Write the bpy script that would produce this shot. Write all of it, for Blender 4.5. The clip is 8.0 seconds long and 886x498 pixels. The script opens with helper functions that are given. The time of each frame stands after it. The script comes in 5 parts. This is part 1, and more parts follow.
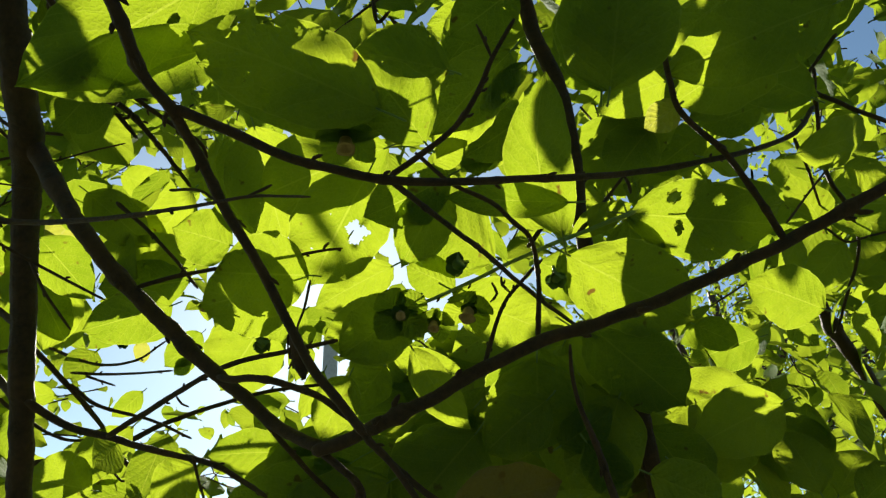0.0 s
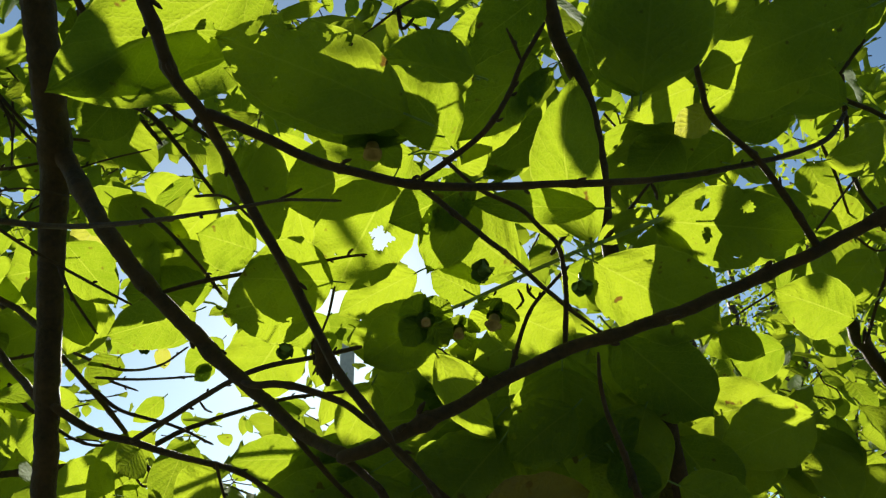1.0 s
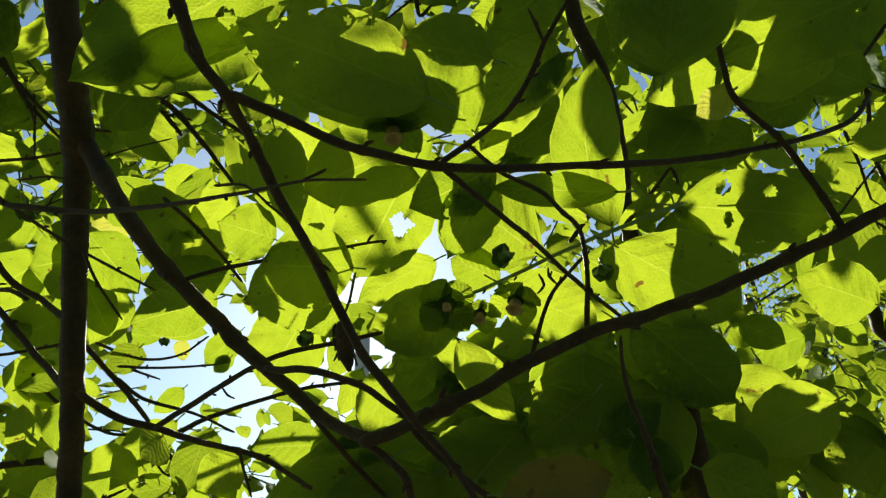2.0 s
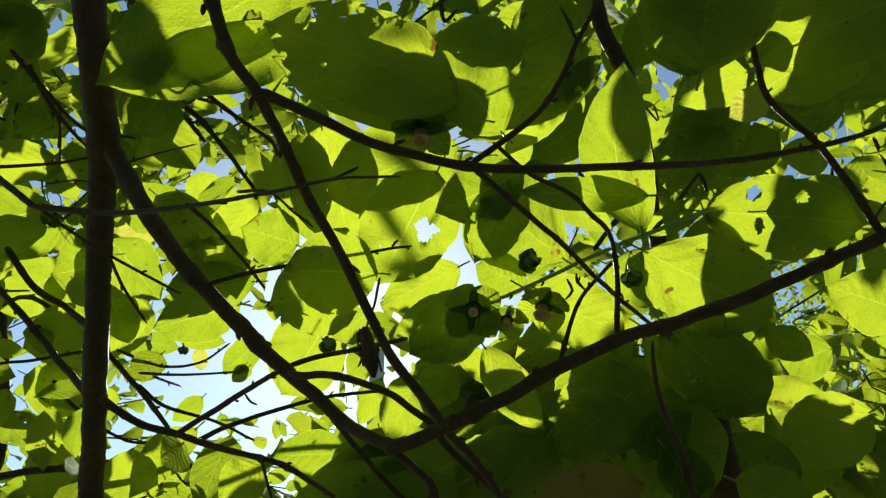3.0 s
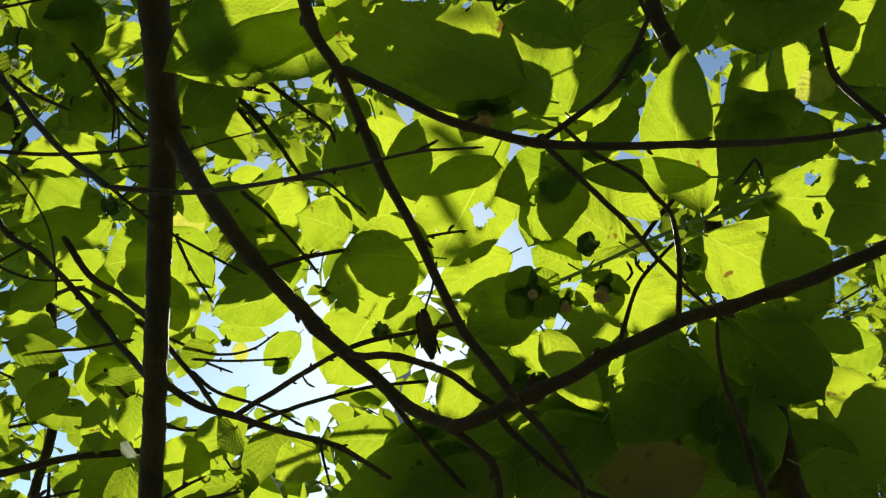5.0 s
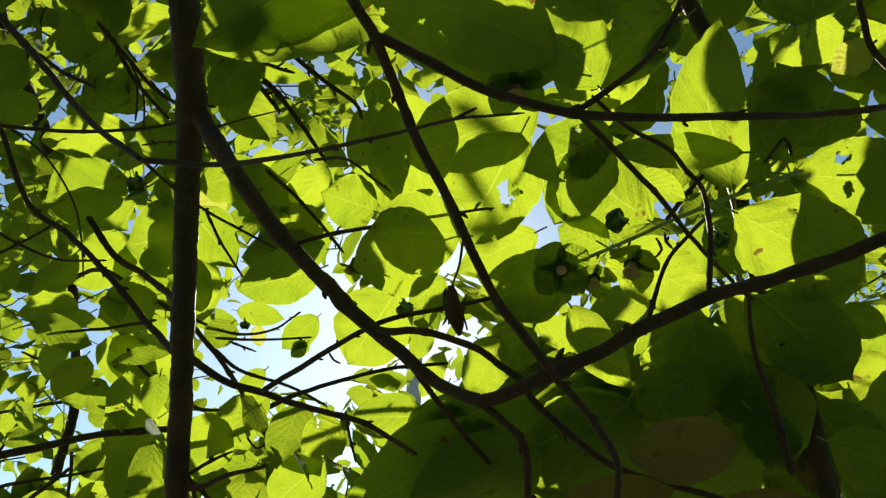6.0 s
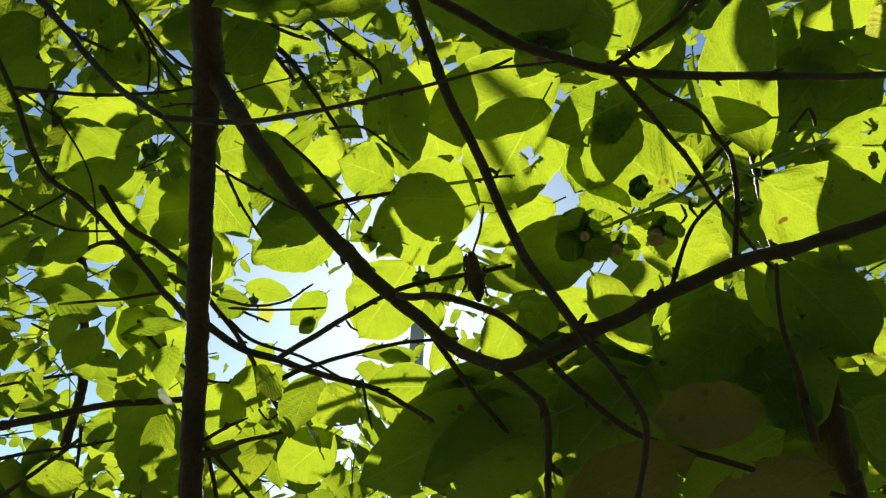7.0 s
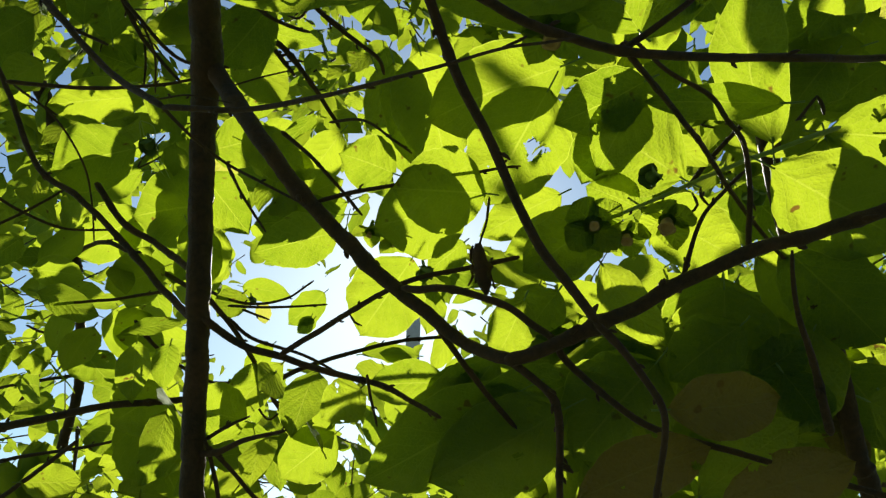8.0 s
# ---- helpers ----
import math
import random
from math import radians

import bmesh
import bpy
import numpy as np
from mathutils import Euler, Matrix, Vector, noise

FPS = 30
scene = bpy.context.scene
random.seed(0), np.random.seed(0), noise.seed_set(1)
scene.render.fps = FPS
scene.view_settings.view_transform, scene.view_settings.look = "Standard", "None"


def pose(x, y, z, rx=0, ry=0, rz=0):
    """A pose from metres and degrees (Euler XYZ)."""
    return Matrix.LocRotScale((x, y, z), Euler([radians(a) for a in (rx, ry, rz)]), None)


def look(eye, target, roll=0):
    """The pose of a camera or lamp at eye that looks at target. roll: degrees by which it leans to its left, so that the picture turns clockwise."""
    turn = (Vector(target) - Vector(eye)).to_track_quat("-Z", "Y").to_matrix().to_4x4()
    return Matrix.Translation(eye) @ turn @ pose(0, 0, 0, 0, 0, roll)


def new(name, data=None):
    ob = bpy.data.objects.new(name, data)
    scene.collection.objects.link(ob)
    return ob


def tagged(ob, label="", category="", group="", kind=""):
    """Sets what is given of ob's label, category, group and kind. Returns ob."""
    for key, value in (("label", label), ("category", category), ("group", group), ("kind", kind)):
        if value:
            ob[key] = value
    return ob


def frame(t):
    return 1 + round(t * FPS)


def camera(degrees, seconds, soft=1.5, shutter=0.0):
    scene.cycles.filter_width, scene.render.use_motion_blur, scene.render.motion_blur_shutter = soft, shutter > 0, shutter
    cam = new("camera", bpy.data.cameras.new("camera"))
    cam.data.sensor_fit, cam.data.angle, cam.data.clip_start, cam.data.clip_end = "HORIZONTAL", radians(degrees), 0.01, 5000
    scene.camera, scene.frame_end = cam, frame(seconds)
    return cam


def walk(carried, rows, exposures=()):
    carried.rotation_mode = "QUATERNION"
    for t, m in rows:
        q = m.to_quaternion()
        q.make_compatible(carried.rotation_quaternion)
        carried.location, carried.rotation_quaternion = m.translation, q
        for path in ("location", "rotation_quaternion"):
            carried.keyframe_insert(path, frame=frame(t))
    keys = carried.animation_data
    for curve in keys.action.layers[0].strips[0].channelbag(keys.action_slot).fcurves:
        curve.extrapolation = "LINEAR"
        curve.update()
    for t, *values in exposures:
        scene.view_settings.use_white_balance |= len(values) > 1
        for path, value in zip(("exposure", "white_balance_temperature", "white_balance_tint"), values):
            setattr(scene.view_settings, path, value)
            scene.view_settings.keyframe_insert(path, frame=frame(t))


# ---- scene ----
cam = camera(63.3, 8.0, soft=1.3)
# seconds, place in metres, turn in degrees
PATH = [
    (0, 0.0000, 0.0000, 1.6000, 120.03, 2.60, 1.50),
    (0.5, -0.0064, -0.0022, 1.6018, 120.56, 2.05, 1.87),
    (1, -0.0070, 0.0042, 1.6009, 120.74, 1.71, 2.53),
    (1.5, -0.0093, 0.0058, 1.5967, 119.99, 1.66, 3.15),
    (3, -0.0219, 0.0161, 1.5925, 121.40, 0.63, 4.57),
    (3.5, -0.0293, 0.0205, 1.5886, 121.43, 0.43, 4.91),
    (4, -0.0349, 0.0206, 1.5837, 121.65, 0.27, 4.78),
    (4.5, -0.0424, 0.0164, 1.5807, 121.62, -0.06, 5.56),
    (6, -0.0610, 0.0205, 1.5679, 120.66, -1.27, 6.95),
    (6.5, -0.0726, 0.0256, 1.5616, 119.99, -1.49, 7.00),
    (7, -0.0768, 0.0310, 1.5565, 119.49, -1.92, 6.78),
    (7.5, -0.0829, 0.0342, 1.5536, 119.33, -1.77, 6.87),
    (8, -0.0872, 0.0433, 1.5550, 119.63, -1.32, 6.65),
]
walk(cam, [(t, pose(x, y, z, rx, ry, rz)) for t, x, y, z, rx, ry, rz in PATH])

# ---- light: low sun behind the crown, clear sky ----
SUN_WAY = Vector((-0.1632, 0.863, 0.4782)).normalized()
world = bpy.data.worlds.new("sky")
scene.world = world
world.use_nodes = True
nodes, links = world.node_tree.nodes, world.node_tree.links
sky = nodes.new("ShaderNodeTexSky")
sky.sky_type = "NISHITA"
sky.sun_disc = False
sky.sun_elevation = math.asin(SUN_WAY.z)
sky.sun_rotation = math.atan2(SUN_WAY.x, SUN_WAY.y)
sky.air_density, sky.dust_density, sky.ozone_density = 1.0, 0.35, 0.7
clear = nodes.new("ShaderNodeMixRGB")
clear.blend_type = "MULTIPLY"
clear.inputs[0].default_value, clear.inputs[2].default_value = 1.0, (0.84, 1.0, 1.02, 1)
links.new(sky.outputs[0], clear.inputs[1])
links.new(clear.outputs[0], nodes["Background"].inputs[0])
nodes["Background"].inputs[1].default_value = 0.05
sun_lamp = bpy.data.lights.new("sun", "SUN")
sun_lamp.energy, sun_lamp.angle, sun_lamp.color = 5.0, radians(0.53), (1.0, 0.93, 0.8)
sun = new("sun", sun_lamp)
sun.matrix_world = look(SUN_WAY * 20, (0, 0, 0))
scene.view_settings.exposure = 1.29


# ---- materials ----
def material(name):
    mat = bpy.data.materials.new(name)
    mat.use_nodes = True
    mat.node_tree.nodes.clear()
    return mat, mat.node_tree.nodes, mat.node_tree.links


def add(nd, kind, **values):
    n = nd.new(kind)
    for key, value in values.items():
        n.inputs[key].default_value = value
    return n


def maths(nd, ln, op, a, b=None):
    n = nd.new("ShaderNodeMath")
    n.operation = op
    for slot, value in enumerate((a, b)):
        if value is None:
            continue
        if isinstance(value, (int, float)):
            n.inputs[slot].default_value = value
        else:
            ln.new(value, n.inputs[slot])
    return n.outputs[0]


def ramp(nd, ln, fac, *stops):
    n = nd.new("ShaderNodeValToRGB")
    n.color_ramp.elements[0].position, n.color_ramp.elements[0].color = stops[0][0], (*stops[0][1], 1)
    n.color_ramp.elements[1].position, n.color_ramp.elements[1].color = stops[-1][0], (*stops[-1][1], 1)
    for place, colour in stops[1:-1]:
        n.color_ramp.elements.new(place).color = (*colour, 1)
    ln.new(fac, n.inputs[0])
    return n.outputs[0]


def leaf_material(name, skin, through_low, through_high, vein):
    """Thin blade: glossy skin, light let through, a midrib with side veins, edge light painted on the pale margin,
    blotches and specks.
    """
    mat, nd, ln = material(name)
    uv = nd.new("ShaderNodeUVMap")
    sep = nd.new("ShaderNodeSeparateXYZ")
    ln.new(uv.outputs[0], sep.inputs[0])
    across = maths(nd, ln, "ABSOLUTE", maths(nd, ln, "SUBTRACT", sep.outputs[0], 0.5))
    coords = nd.new("ShaderNodeTexCoord")
    info = nd.new("ShaderNodeObjectInfo")
    each = nd.new("ShaderNodeNewGeometry")
    fine = add(nd, "ShaderNodeTexNoise", Scale=160.0, Detail=6.0, Roughness=0.65)
    ln.new(coords.outputs["Object"], fine.inputs["Vector"])
    broad = add(nd, "ShaderNodeTexNoise", Scale=28.0, Detail=3.0)
    ln.new(coords.outputs["Object"], broad.inputs["Vector"])
    # side veins run outwards and towards the tip
    wave = maths(nd, ln, "SUBTRACT", sep.outputs[1], maths(nd, ln, "MULTIPLY", maths(nd, ln, "POWER", across, 0.8), 0.55))
    wave = maths(nd, ln, "ADD", wave, maths(nd, ln, "MULTIPLY", broad.outputs[0], 0.12))
    teeth = maths(nd, ln, "ABSOLUTE", maths(nd, ln, "SUBTRACT", maths(nd, ln, "FRACT", maths(nd, ln, "MULTIPLY", wave, 7.5)), 0.5))
    side = maths(nd, ln, "LESS_THAN", teeth, 0.022)
    rib = maths(nd, ln, "MULTIPLY", maths(nd, ln, "LESS_THAN", across, 0.011), 0.6)
    # pale margin that also paints in the bright edge of a backlit blade
    lit_rim = maths(nd, ln, "MULTIPLY", maths(nd, ln, "GREATER_THAN", across, 0.488), 0.7)
    net = nd.new("ShaderNodeTexVoronoi")
    net.feature = "DISTANCE_TO_EDGE"
    net.inputs["Scale"].default_value = 260.0
    ln.new(coords.outputs["Object"], net.inputs["Vector"])
    mesh_vein = maths(nd, ln, "MULTIPLY", maths(nd, ln, "LESS_THAN", net.outputs[0], 0.05), 0.22)
    veins = maths(nd, ln, "MAXIMUM", maths(nd, ln, "MAXIMUM", maths(nd, ln, "MULTIPLY", side, 0.4), rib), maths(nd, ln, "MAXIMUM", mesh_vein, lit_rim))
    mixer = maths(nd, ln, "ADD", maths(nd, ln, "MULTIPLY", broad.outputs[0], 0.6), maths(nd, ln, "MULTIPLY", fine.outputs[0], 0.25))
    mixer = maths(nd, ln, "ADD", mixer, maths(nd, ln, "MULTIPLY", maths(nd, ln, "FRACT", maths(nd, ln, "ADD", info.outputs["Random"], each.outputs["Random Per Island"])), 0.4))
    body = ramp(nd, ln, mixer, (0.3, through_low), (0.9, through_high))
    lit = nd.new("ShaderNodeMixRGB")
    lit.inputs[2].default_value = (*vein, 1)
    ln.new(veins, lit.inputs[0])
    ln.new(body, lit.inputs[1])
    spots = add(nd, "ShaderNodeTexNoise", Scale=70.0, Detail=2.0)
    ln.new(coords.outputs["Object"], spots.inputs["Vector"])
    speck = nd.new("ShaderNodeMixRGB")
    speck.inputs[2].default_value = (0.16, 0.09, 0.015, 1)
    ln.new(ramp(nd, ln, spots.outputs[0], (0.70, (0, 0, 0)), (0.76, (1, 1, 1))), speck.inputs[0])
    ln.new(lit.outputs[0], speck.inputs[1])
    let = nd.new("ShaderNodeBsdfTranslucent")
    ln.new(speck.outputs[0], let.inputs[0])
    bump = add(nd, "ShaderNodeBump", Strength=0.75, Distance=0.0016)
    puckers = maths(nd, ln, "MULTIPLY", maths(nd, ln, "POWER", maths(nd, ln, "MULTIPLY", teeth, 2.0), 0.7), 0.45)
    puckers = maths(nd, ln, "ADD", puckers, maths(nd, ln, "MULTIPLY", net.outputs[0], 0.7))
    relief = maths(nd, ln, "ADD", puckers, maths(nd, ln, "MULTIPLY", fine.outputs[0], 0.6))
    ln.new(maths(nd, ln, "SUBTRACT", relief, veins), bump.inputs["Height"])
    top = nd.new("ShaderNodeBsdfDiffuse")
    ln.new(ramp(nd, ln, mixer, (0.25, tuple(0.7 * c for c in skin)), (0.8, skin)), top.inputs["Color"])
    ln.new(bump.outputs[0], top.inputs["Normal"])
    ln.new(bump.outputs[0], let.inputs["Normal"])
    gloss = add(nd, "ShaderNodeBsdfGlossy", Roughness=0.55)
    gloss.inputs["Color"].default_value = (0.9, 0.95, 0.85, 1)
    ln.new(bump.outputs[0], gloss.inputs["Normal"])
    waxed = add(nd, "ShaderNodeMixShader", Fac=0.035)
    ln.new(top.outputs[0], waxed.inputs[1])
    ln.new(gloss.outputs[0], waxed.inputs[2])
    mix = add(nd, "ShaderNodeMixShader", Fac=0.52)
    ln.new(waxed.outputs[0], mix.inputs[1])
    ln.new(let.outputs[0], mix.inputs[2])
    end = nd.new("ShaderNodeOutputMaterial")
    ln.new(mix.outputs[0], end.inputs[0])
    return mat


LEAF = leaf_material("leaf_green", (0.038, 0.09, 0.016), (0.175, 0.275, 0.008), (0.372, 0.468, 0.02), (0.44, 0.53, 0.05))
YOUNG = leaf_material("leaf_young", (0.12, 0.16, 0.03), (0.36, 0.40, 0.03), (0.48, 0.47, 0.07), (0.5, 0.5, 0.15))
OLD = leaf_material("leaf_browned", (0.11, 0.09, 0.03), (0.2, 0.15, 0.03), (0.26, 0.2, 0.05), (0.26, 0.24, 0.07))


def plain_material(name, low, high, roughness=0.7, scale=60.0, relief=0.5, depth=0.002, stretch=(1, 1, 1)):
    mat, nd, ln = material(name)
    coords = nd.new("ShaderNodeTexCoord")
    place = nd.new("ShaderNodeMapping")
    place.inputs["Scale"].default_value = stretch
    ln.new(coords.outputs["Object"], place.inputs[0])
    fine = add(nd, "ShaderNodeTexNoise", Scale=scale, Detail=8.0, Roughness=0.7)
    broad = add(nd, "ShaderNodeTexNoise", Scale=scale * 0.15, Detail=3.0)
    ln.new(place.outputs[0], fine.inputs["Vector"])
    ln.new(place.outputs[0], broad.inputs["Vector"])
    both = maths(nd, ln, "MULTIPLY", maths(nd, ln, "ADD", fine.outputs[0], broad.outputs[0]), 0.5)
    top = add(nd, "ShaderNodeBsdfPrincipled", Roughness=roughness)
    ln.new(ramp(nd, ln, both, (0.35, low), (0.65, high)), top.inputs["Base Color"])
    bump = add(nd, "ShaderNodeBump", Strength=relief, Distance=depth)
    ln.new(fine.outputs[0], bump.inputs["Height"])
    ln.new(bump.outputs[0], top.inputs["Normal"])
    end = nd.new("ShaderNodeOutputMaterial")
    ln.new(top.outputs[0], end.inputs[0])
    return mat


BARK = plain_material("bark", (0.013, 0.0065, 0.0028), (0.075, 0.034, 0.0125), 0.7, 220.0, 0.9, 0.003)
SHOOT = plain_material("green_shoot", (0.16, 0.24, 0.04), (0.30, 0.38, 0.08), 0.5, 200.0, 0.3, 0.001)
CALYX = plain_material("calyx", (0.08, 0.15, 0.025), (0.15, 0.24, 0.05), 0.5, 200.0, 0.4, 0.001)
PETAL = plain_material("petal", (0.28, 0.18, 0.06), (0.48, 0.36, 0.16), 0.55, 180.0, 0.3, 0.001)
SOIL = plain_material("grass_soil", (0.05, 0.07, 0.02), (0.12, 0.13, 0.05), 0.95, 6.0, 0.8, 0.05)
CONCRETE = plain_material("concrete", (0.30, 0.30, 0.30), (0.45, 0.45, 0.44), 0.85, 8.0, 0.4, 0.01)
CABLE = plain_material("cable_rubber", (0.02, 0.02, 0.02), (0.04, 0.04, 0.04), 0.6, 20.0, 0.2, 0.001)


# ---- helpers of the scene ----
def part(name, bm, mat, parent, label=""):
    mesh = bpy.data.meshes.new(name)
    bm.to_mesh(mesh)
    bm.free()
    mesh.materials.append(mat)
    mesh.shade_smooth()
    ob = new(name, mesh)
    ob.parent = parent
    return tagged(ob, label)


def spline(points, step):
    """Points along a smooth line through the given ones, and how far along each is (0 to 1)."""
    ps = [Vector(p) for p in points]
    ps = [2 * ps[0] - ps[1], *ps, 2 * ps[-1] - ps[-2]]
    line = []
    for a, b, c, d in zip(ps, ps[1:], ps[2:], ps[3:]):
        n = max(2, int((c - b).length / step))
        for i in range(n):
            t = i / n
            line.append(0.5 * (2 * b + (c - a) * t + (2 * a - 5 * b + 4 * c - d) * t * t + (3 * b - a - 3 * c + d) * t ** 3))
    return line + [ps[-2]]


def tube(bm, line, radius, sides=8, rough=0.0):
    """A closed tube along line; radius(i) gives its radius at each point; rough: how uneven its skin is."""
    up, rings = Vector((0.3, 0.2, 0.9)), []
    for i, p in enumerate(line):
        way = (line[min(i + 1, len(line) - 1)] - line[max(i - 1, 0)]).normalized()
        u = (up - way * up.dot(way)).normalized()
        w, r = way.cross(u), radius(i)
        ring = []
        for k in range(sides):
            out = u * math.cos(k * math.tau / sides) + w * math.sin(k * math.tau / sides)
            skin = 1 + rough * (noise.noise((p + out * r) * 150) + 0.6 * noise.noise((p + out * r) * 420)) if rough else 1
            ring.append(bm.verts.new(p + out * r * skin))
        rings.append(ring)
        up = u
    for a, b in zip(rings, rings[1:]):
        for k in range(sides):
            bm.faces.new((a[k], a[(k + 1) % sides], b[(k + 1) % sides], b[k]))
    bm.faces.new(rings[0][::-1])
    bm.faces.new(rings[-1])


rng = random.Random(7)
tree = tagged(new("persimmon_tree"), "persimmon tree in flower with backlit green leaves and dark bark", "tree")
tree.location = (0, 0, 0)


def limb(name, r0, r1, *points, knobs=0, green=False, radii=()):
    """A limb or twig that tapers from r0 to r1, crooked and rough, with bud knobs and a blunt end."""
    line = spline(points, 0.004)
    n = len(line)
    along = np.cumsum([0.0] + [(Vector(b) - Vector(a)).length for a, b in zip(points, points[1:])])
    along = along / along[-1]
    lumps = [(rng.uniform(0.08, 0.97), rng.uniform(1.1, 1.3)) for _ in range(knobs)]

    def radius(i):
        t = i / (n - 1)
        r = float(np.interp(t, along, radii)) if radii else r0 + (r1 - r0) * t
        r *= 1 + 0.07 * noise.noise(line[i] * 30)
        for place, swell in lumps:
            gap = abs(t - place) * n * 0.004 / max(r, 0.002)
            if gap < 1.6:
                r *= 1 + (swell - 1) * (1 - gap / 1.6)
        if i in (0, n - 1):
            r *= 0.55
        return r

    bent = [p + Vector((noise.noise(p * 40), noise.noise(p * 40 + Vector((9, 0, 0))), noise.noise(p * 40 + Vector((0, 9, 0))))) * min(r0, r1, 0.004) * 0.35 for p in line]
    bm = bmesh.new()
    tube(bm, bent, radius, 14 if r0 > 0.005 else 8, 0.09)
    wood = part(name, bm, SHOOT if green else BARK, tree, "pale green shoot or withered thread" if green else "")
    # bud spurs stand off the wood
    for place, swell in lumps:
        i = min(n - 2, int(place * n))
        way = (bent[i + 1] - bent[i]).normalized()
        side = way.cross(Vector((rng.uniform(-1, 1), rng.uniform(-1, 1), rng.uniform(-1, 1)))).normalized()
        r = radius(i)
        long = min(r, 0.006) * rng.uniform(0.6, 1.3) + 0.0012
        root = bent[i] + side * r * 0.6
        bm = bmesh.new()
        tube(bm, [root, root + (side + way * 0.5) * long * 0.5, root + (side + way * 0.9) * long * 0.8, root + (side + way * 1.1) * long], lambda j, q=max(0.0009, min(r, 0.006) * 0.36): q * (1, 1.1, 0.95, 0.35)[j], 7)
        part("bud", bm, BARK, wood)
    return wood


SHAPE = ((0.0, 0.05), (0.05, 0.36), (0.13, 0.66), (0.25, 0.90), (0.38, 0.99), (0.46, 1.0), (0.58, 0.96), (0.70, 0.84), (0.80, 0.66), (0.88, 0.44), (0.94, 0.22), (0.975, 0.08), (1.0, 0.0))


def half_width(v):
    for (a, wa), (b, wb) in zip(SHAPE, SHAPE[1:]):
        if v <= b:
            k = (v - a) / (b - a)
            k = k * k * (3 - 2 * k) * 0.35 + k * 0.65
            return wa + (wb - wa) * k
    return 0.0


def ragged(dx, dy, seed, size):
    a = math.atan2(dy, dx)
    return size * (1 + 0.6 * noise.noise(Vector((math.cos(a) * 1.1, math.sin(a) * 1.1, seed * 40))) + 0.35 * noise.noise(Vector((math.cos(a) * 3, math.sin(a) * 3, seed * 70))))


def blade(bm, base, tip, width, facing, bend, fold, rows, cols, seed, holes=0, stalk=0.12, own=(), skew=None):
    """One leaf blade with midrib fold, bowed length, waved margin and a stalk; holes: chewed places."""
    way = tip - base
    long = way.length
    way.normalize()
    up = (facing - way * facing.dot(way)).normalized()
    side = way.cross(up)
    pick = random.Random(seed)
    shift = Vector((pick.uniform(0, 50), pick.uniform(0, 50), pick.uniform(0, 50)))
    skew = pick.uniform(-0.025, 0.025) if skew is None else skew
    bites = list(own)
    for _ in range(holes * 3 + pick.randint(-1, 1) if holes else 0):
        bites.append((pick.uniform(0.25, 0.85), pick.choice((-1, 1)) * pick.uniform(0.25, 1.0), pick.uniform(0.008, 0.022) if pick.random() < 0.65 else pick.uniform(0.025, 0.05)))
    layer = bm.loops.layers.uv.verify()
    grid = []
    for i in range(rows + 1):
        v = i / rows
        w = half_width(v) * width / 2
        row = []
        for j in range(-cols, cols + 1):
            u = j / cols
            wavy = noise.noise(Vector((v * 4, u * 1.5, 0)) + shift)
            edge = 1 + 0.11 * noise.noise(Vector((v * 5, 3 * (u > 0), 5)) + shift) + 0.04 * noise.noise(Vector((v * 17, 3 * (u > 0), 9)) + shift)
            x = u * w * edge + skew * long * math.sin(v * math.pi)
            lift = -bend * long * 4 * v * (1 - v) * -1 * 0.5 + fold * abs(u) * w * 0.6 + wavy * width * 0.15 * abs(u) ** 1.5 - bend * long * v * v * 0.8
            lift += 0.035 * width * math.sin(v * 24 - abs(u) * 6 + shift.x) * abs(u) * (1 - abs(u))
            y = v * long
            for bv, bu, br in bites:
                # pull the rows next to a bite onto its ragged edge
                dy, dx = y - bv * long, x - bu * half_width(bv) * width / 2
                far, edge_at = math.hypot(dx, dy), ragged(dx, dy, bv, br) * long
                if far > 1e-6 and abs(far - edge_at) < 0.75 * long / rows:
                    y, x = bv * long + dy * edge_at / far, bu * half_width(bv) * width / 2 + dx * edge_at / far
            row.append((bm.verts.new(base + way * y + side * x + up * lift), (u * 0.5 + 0.5, v), u))
        grid.append(row)
    for i in range(rows):
        for j in range(2 * cols):
            quad = (grid[i][j], grid[i][j + 1], grid[i + 1][j + 1], grid[i + 1][j])
            v, u = (i + 0.5) / rows, (quad[0][2] + quad[1][2]) / 2
            gone = False
            for bv, bu, br in bites:
                dy, dx = (v - bv) * long, u * half_width(v) * width / 2 - bu * half_width(bv) * width / 2
                gone |= math.hypot(dx, dy) < ragged(dx, dy, bv, br) * long
            if gone:
                continue
            face = bm.faces.new([q[0] for q in quad])
            for loop, q in zip(face.loops, quad):
                loop[layer].uv = q[1]
    if stalk:
        a = base - way * long * stalk - up * long * 0.01
        faces = len(bm.faces)
        tube(bm, [a, base - way * long * stalk * 0.4 + up * 0.0005, base + way * 0.004], lambda j: 0.0011 - 0.0001 * j, 5)
        bm.faces.ensure_lookup_table()
        for face in bm.faces[faces:]:
            for loop in face.loops:
                loop[layer].uv = (0.5, 0.0)


ACROSS = SUN_WAY.cross(Vector((0, 0, 1))).normalized()
UPRIGHT = ACROSS.cross(SUN_WAY)
sunward, open_rays = {}, {}


def spot_seen_by_sun(p):
    return p.dot(ACROSS), p.dot(UPRIGHT)


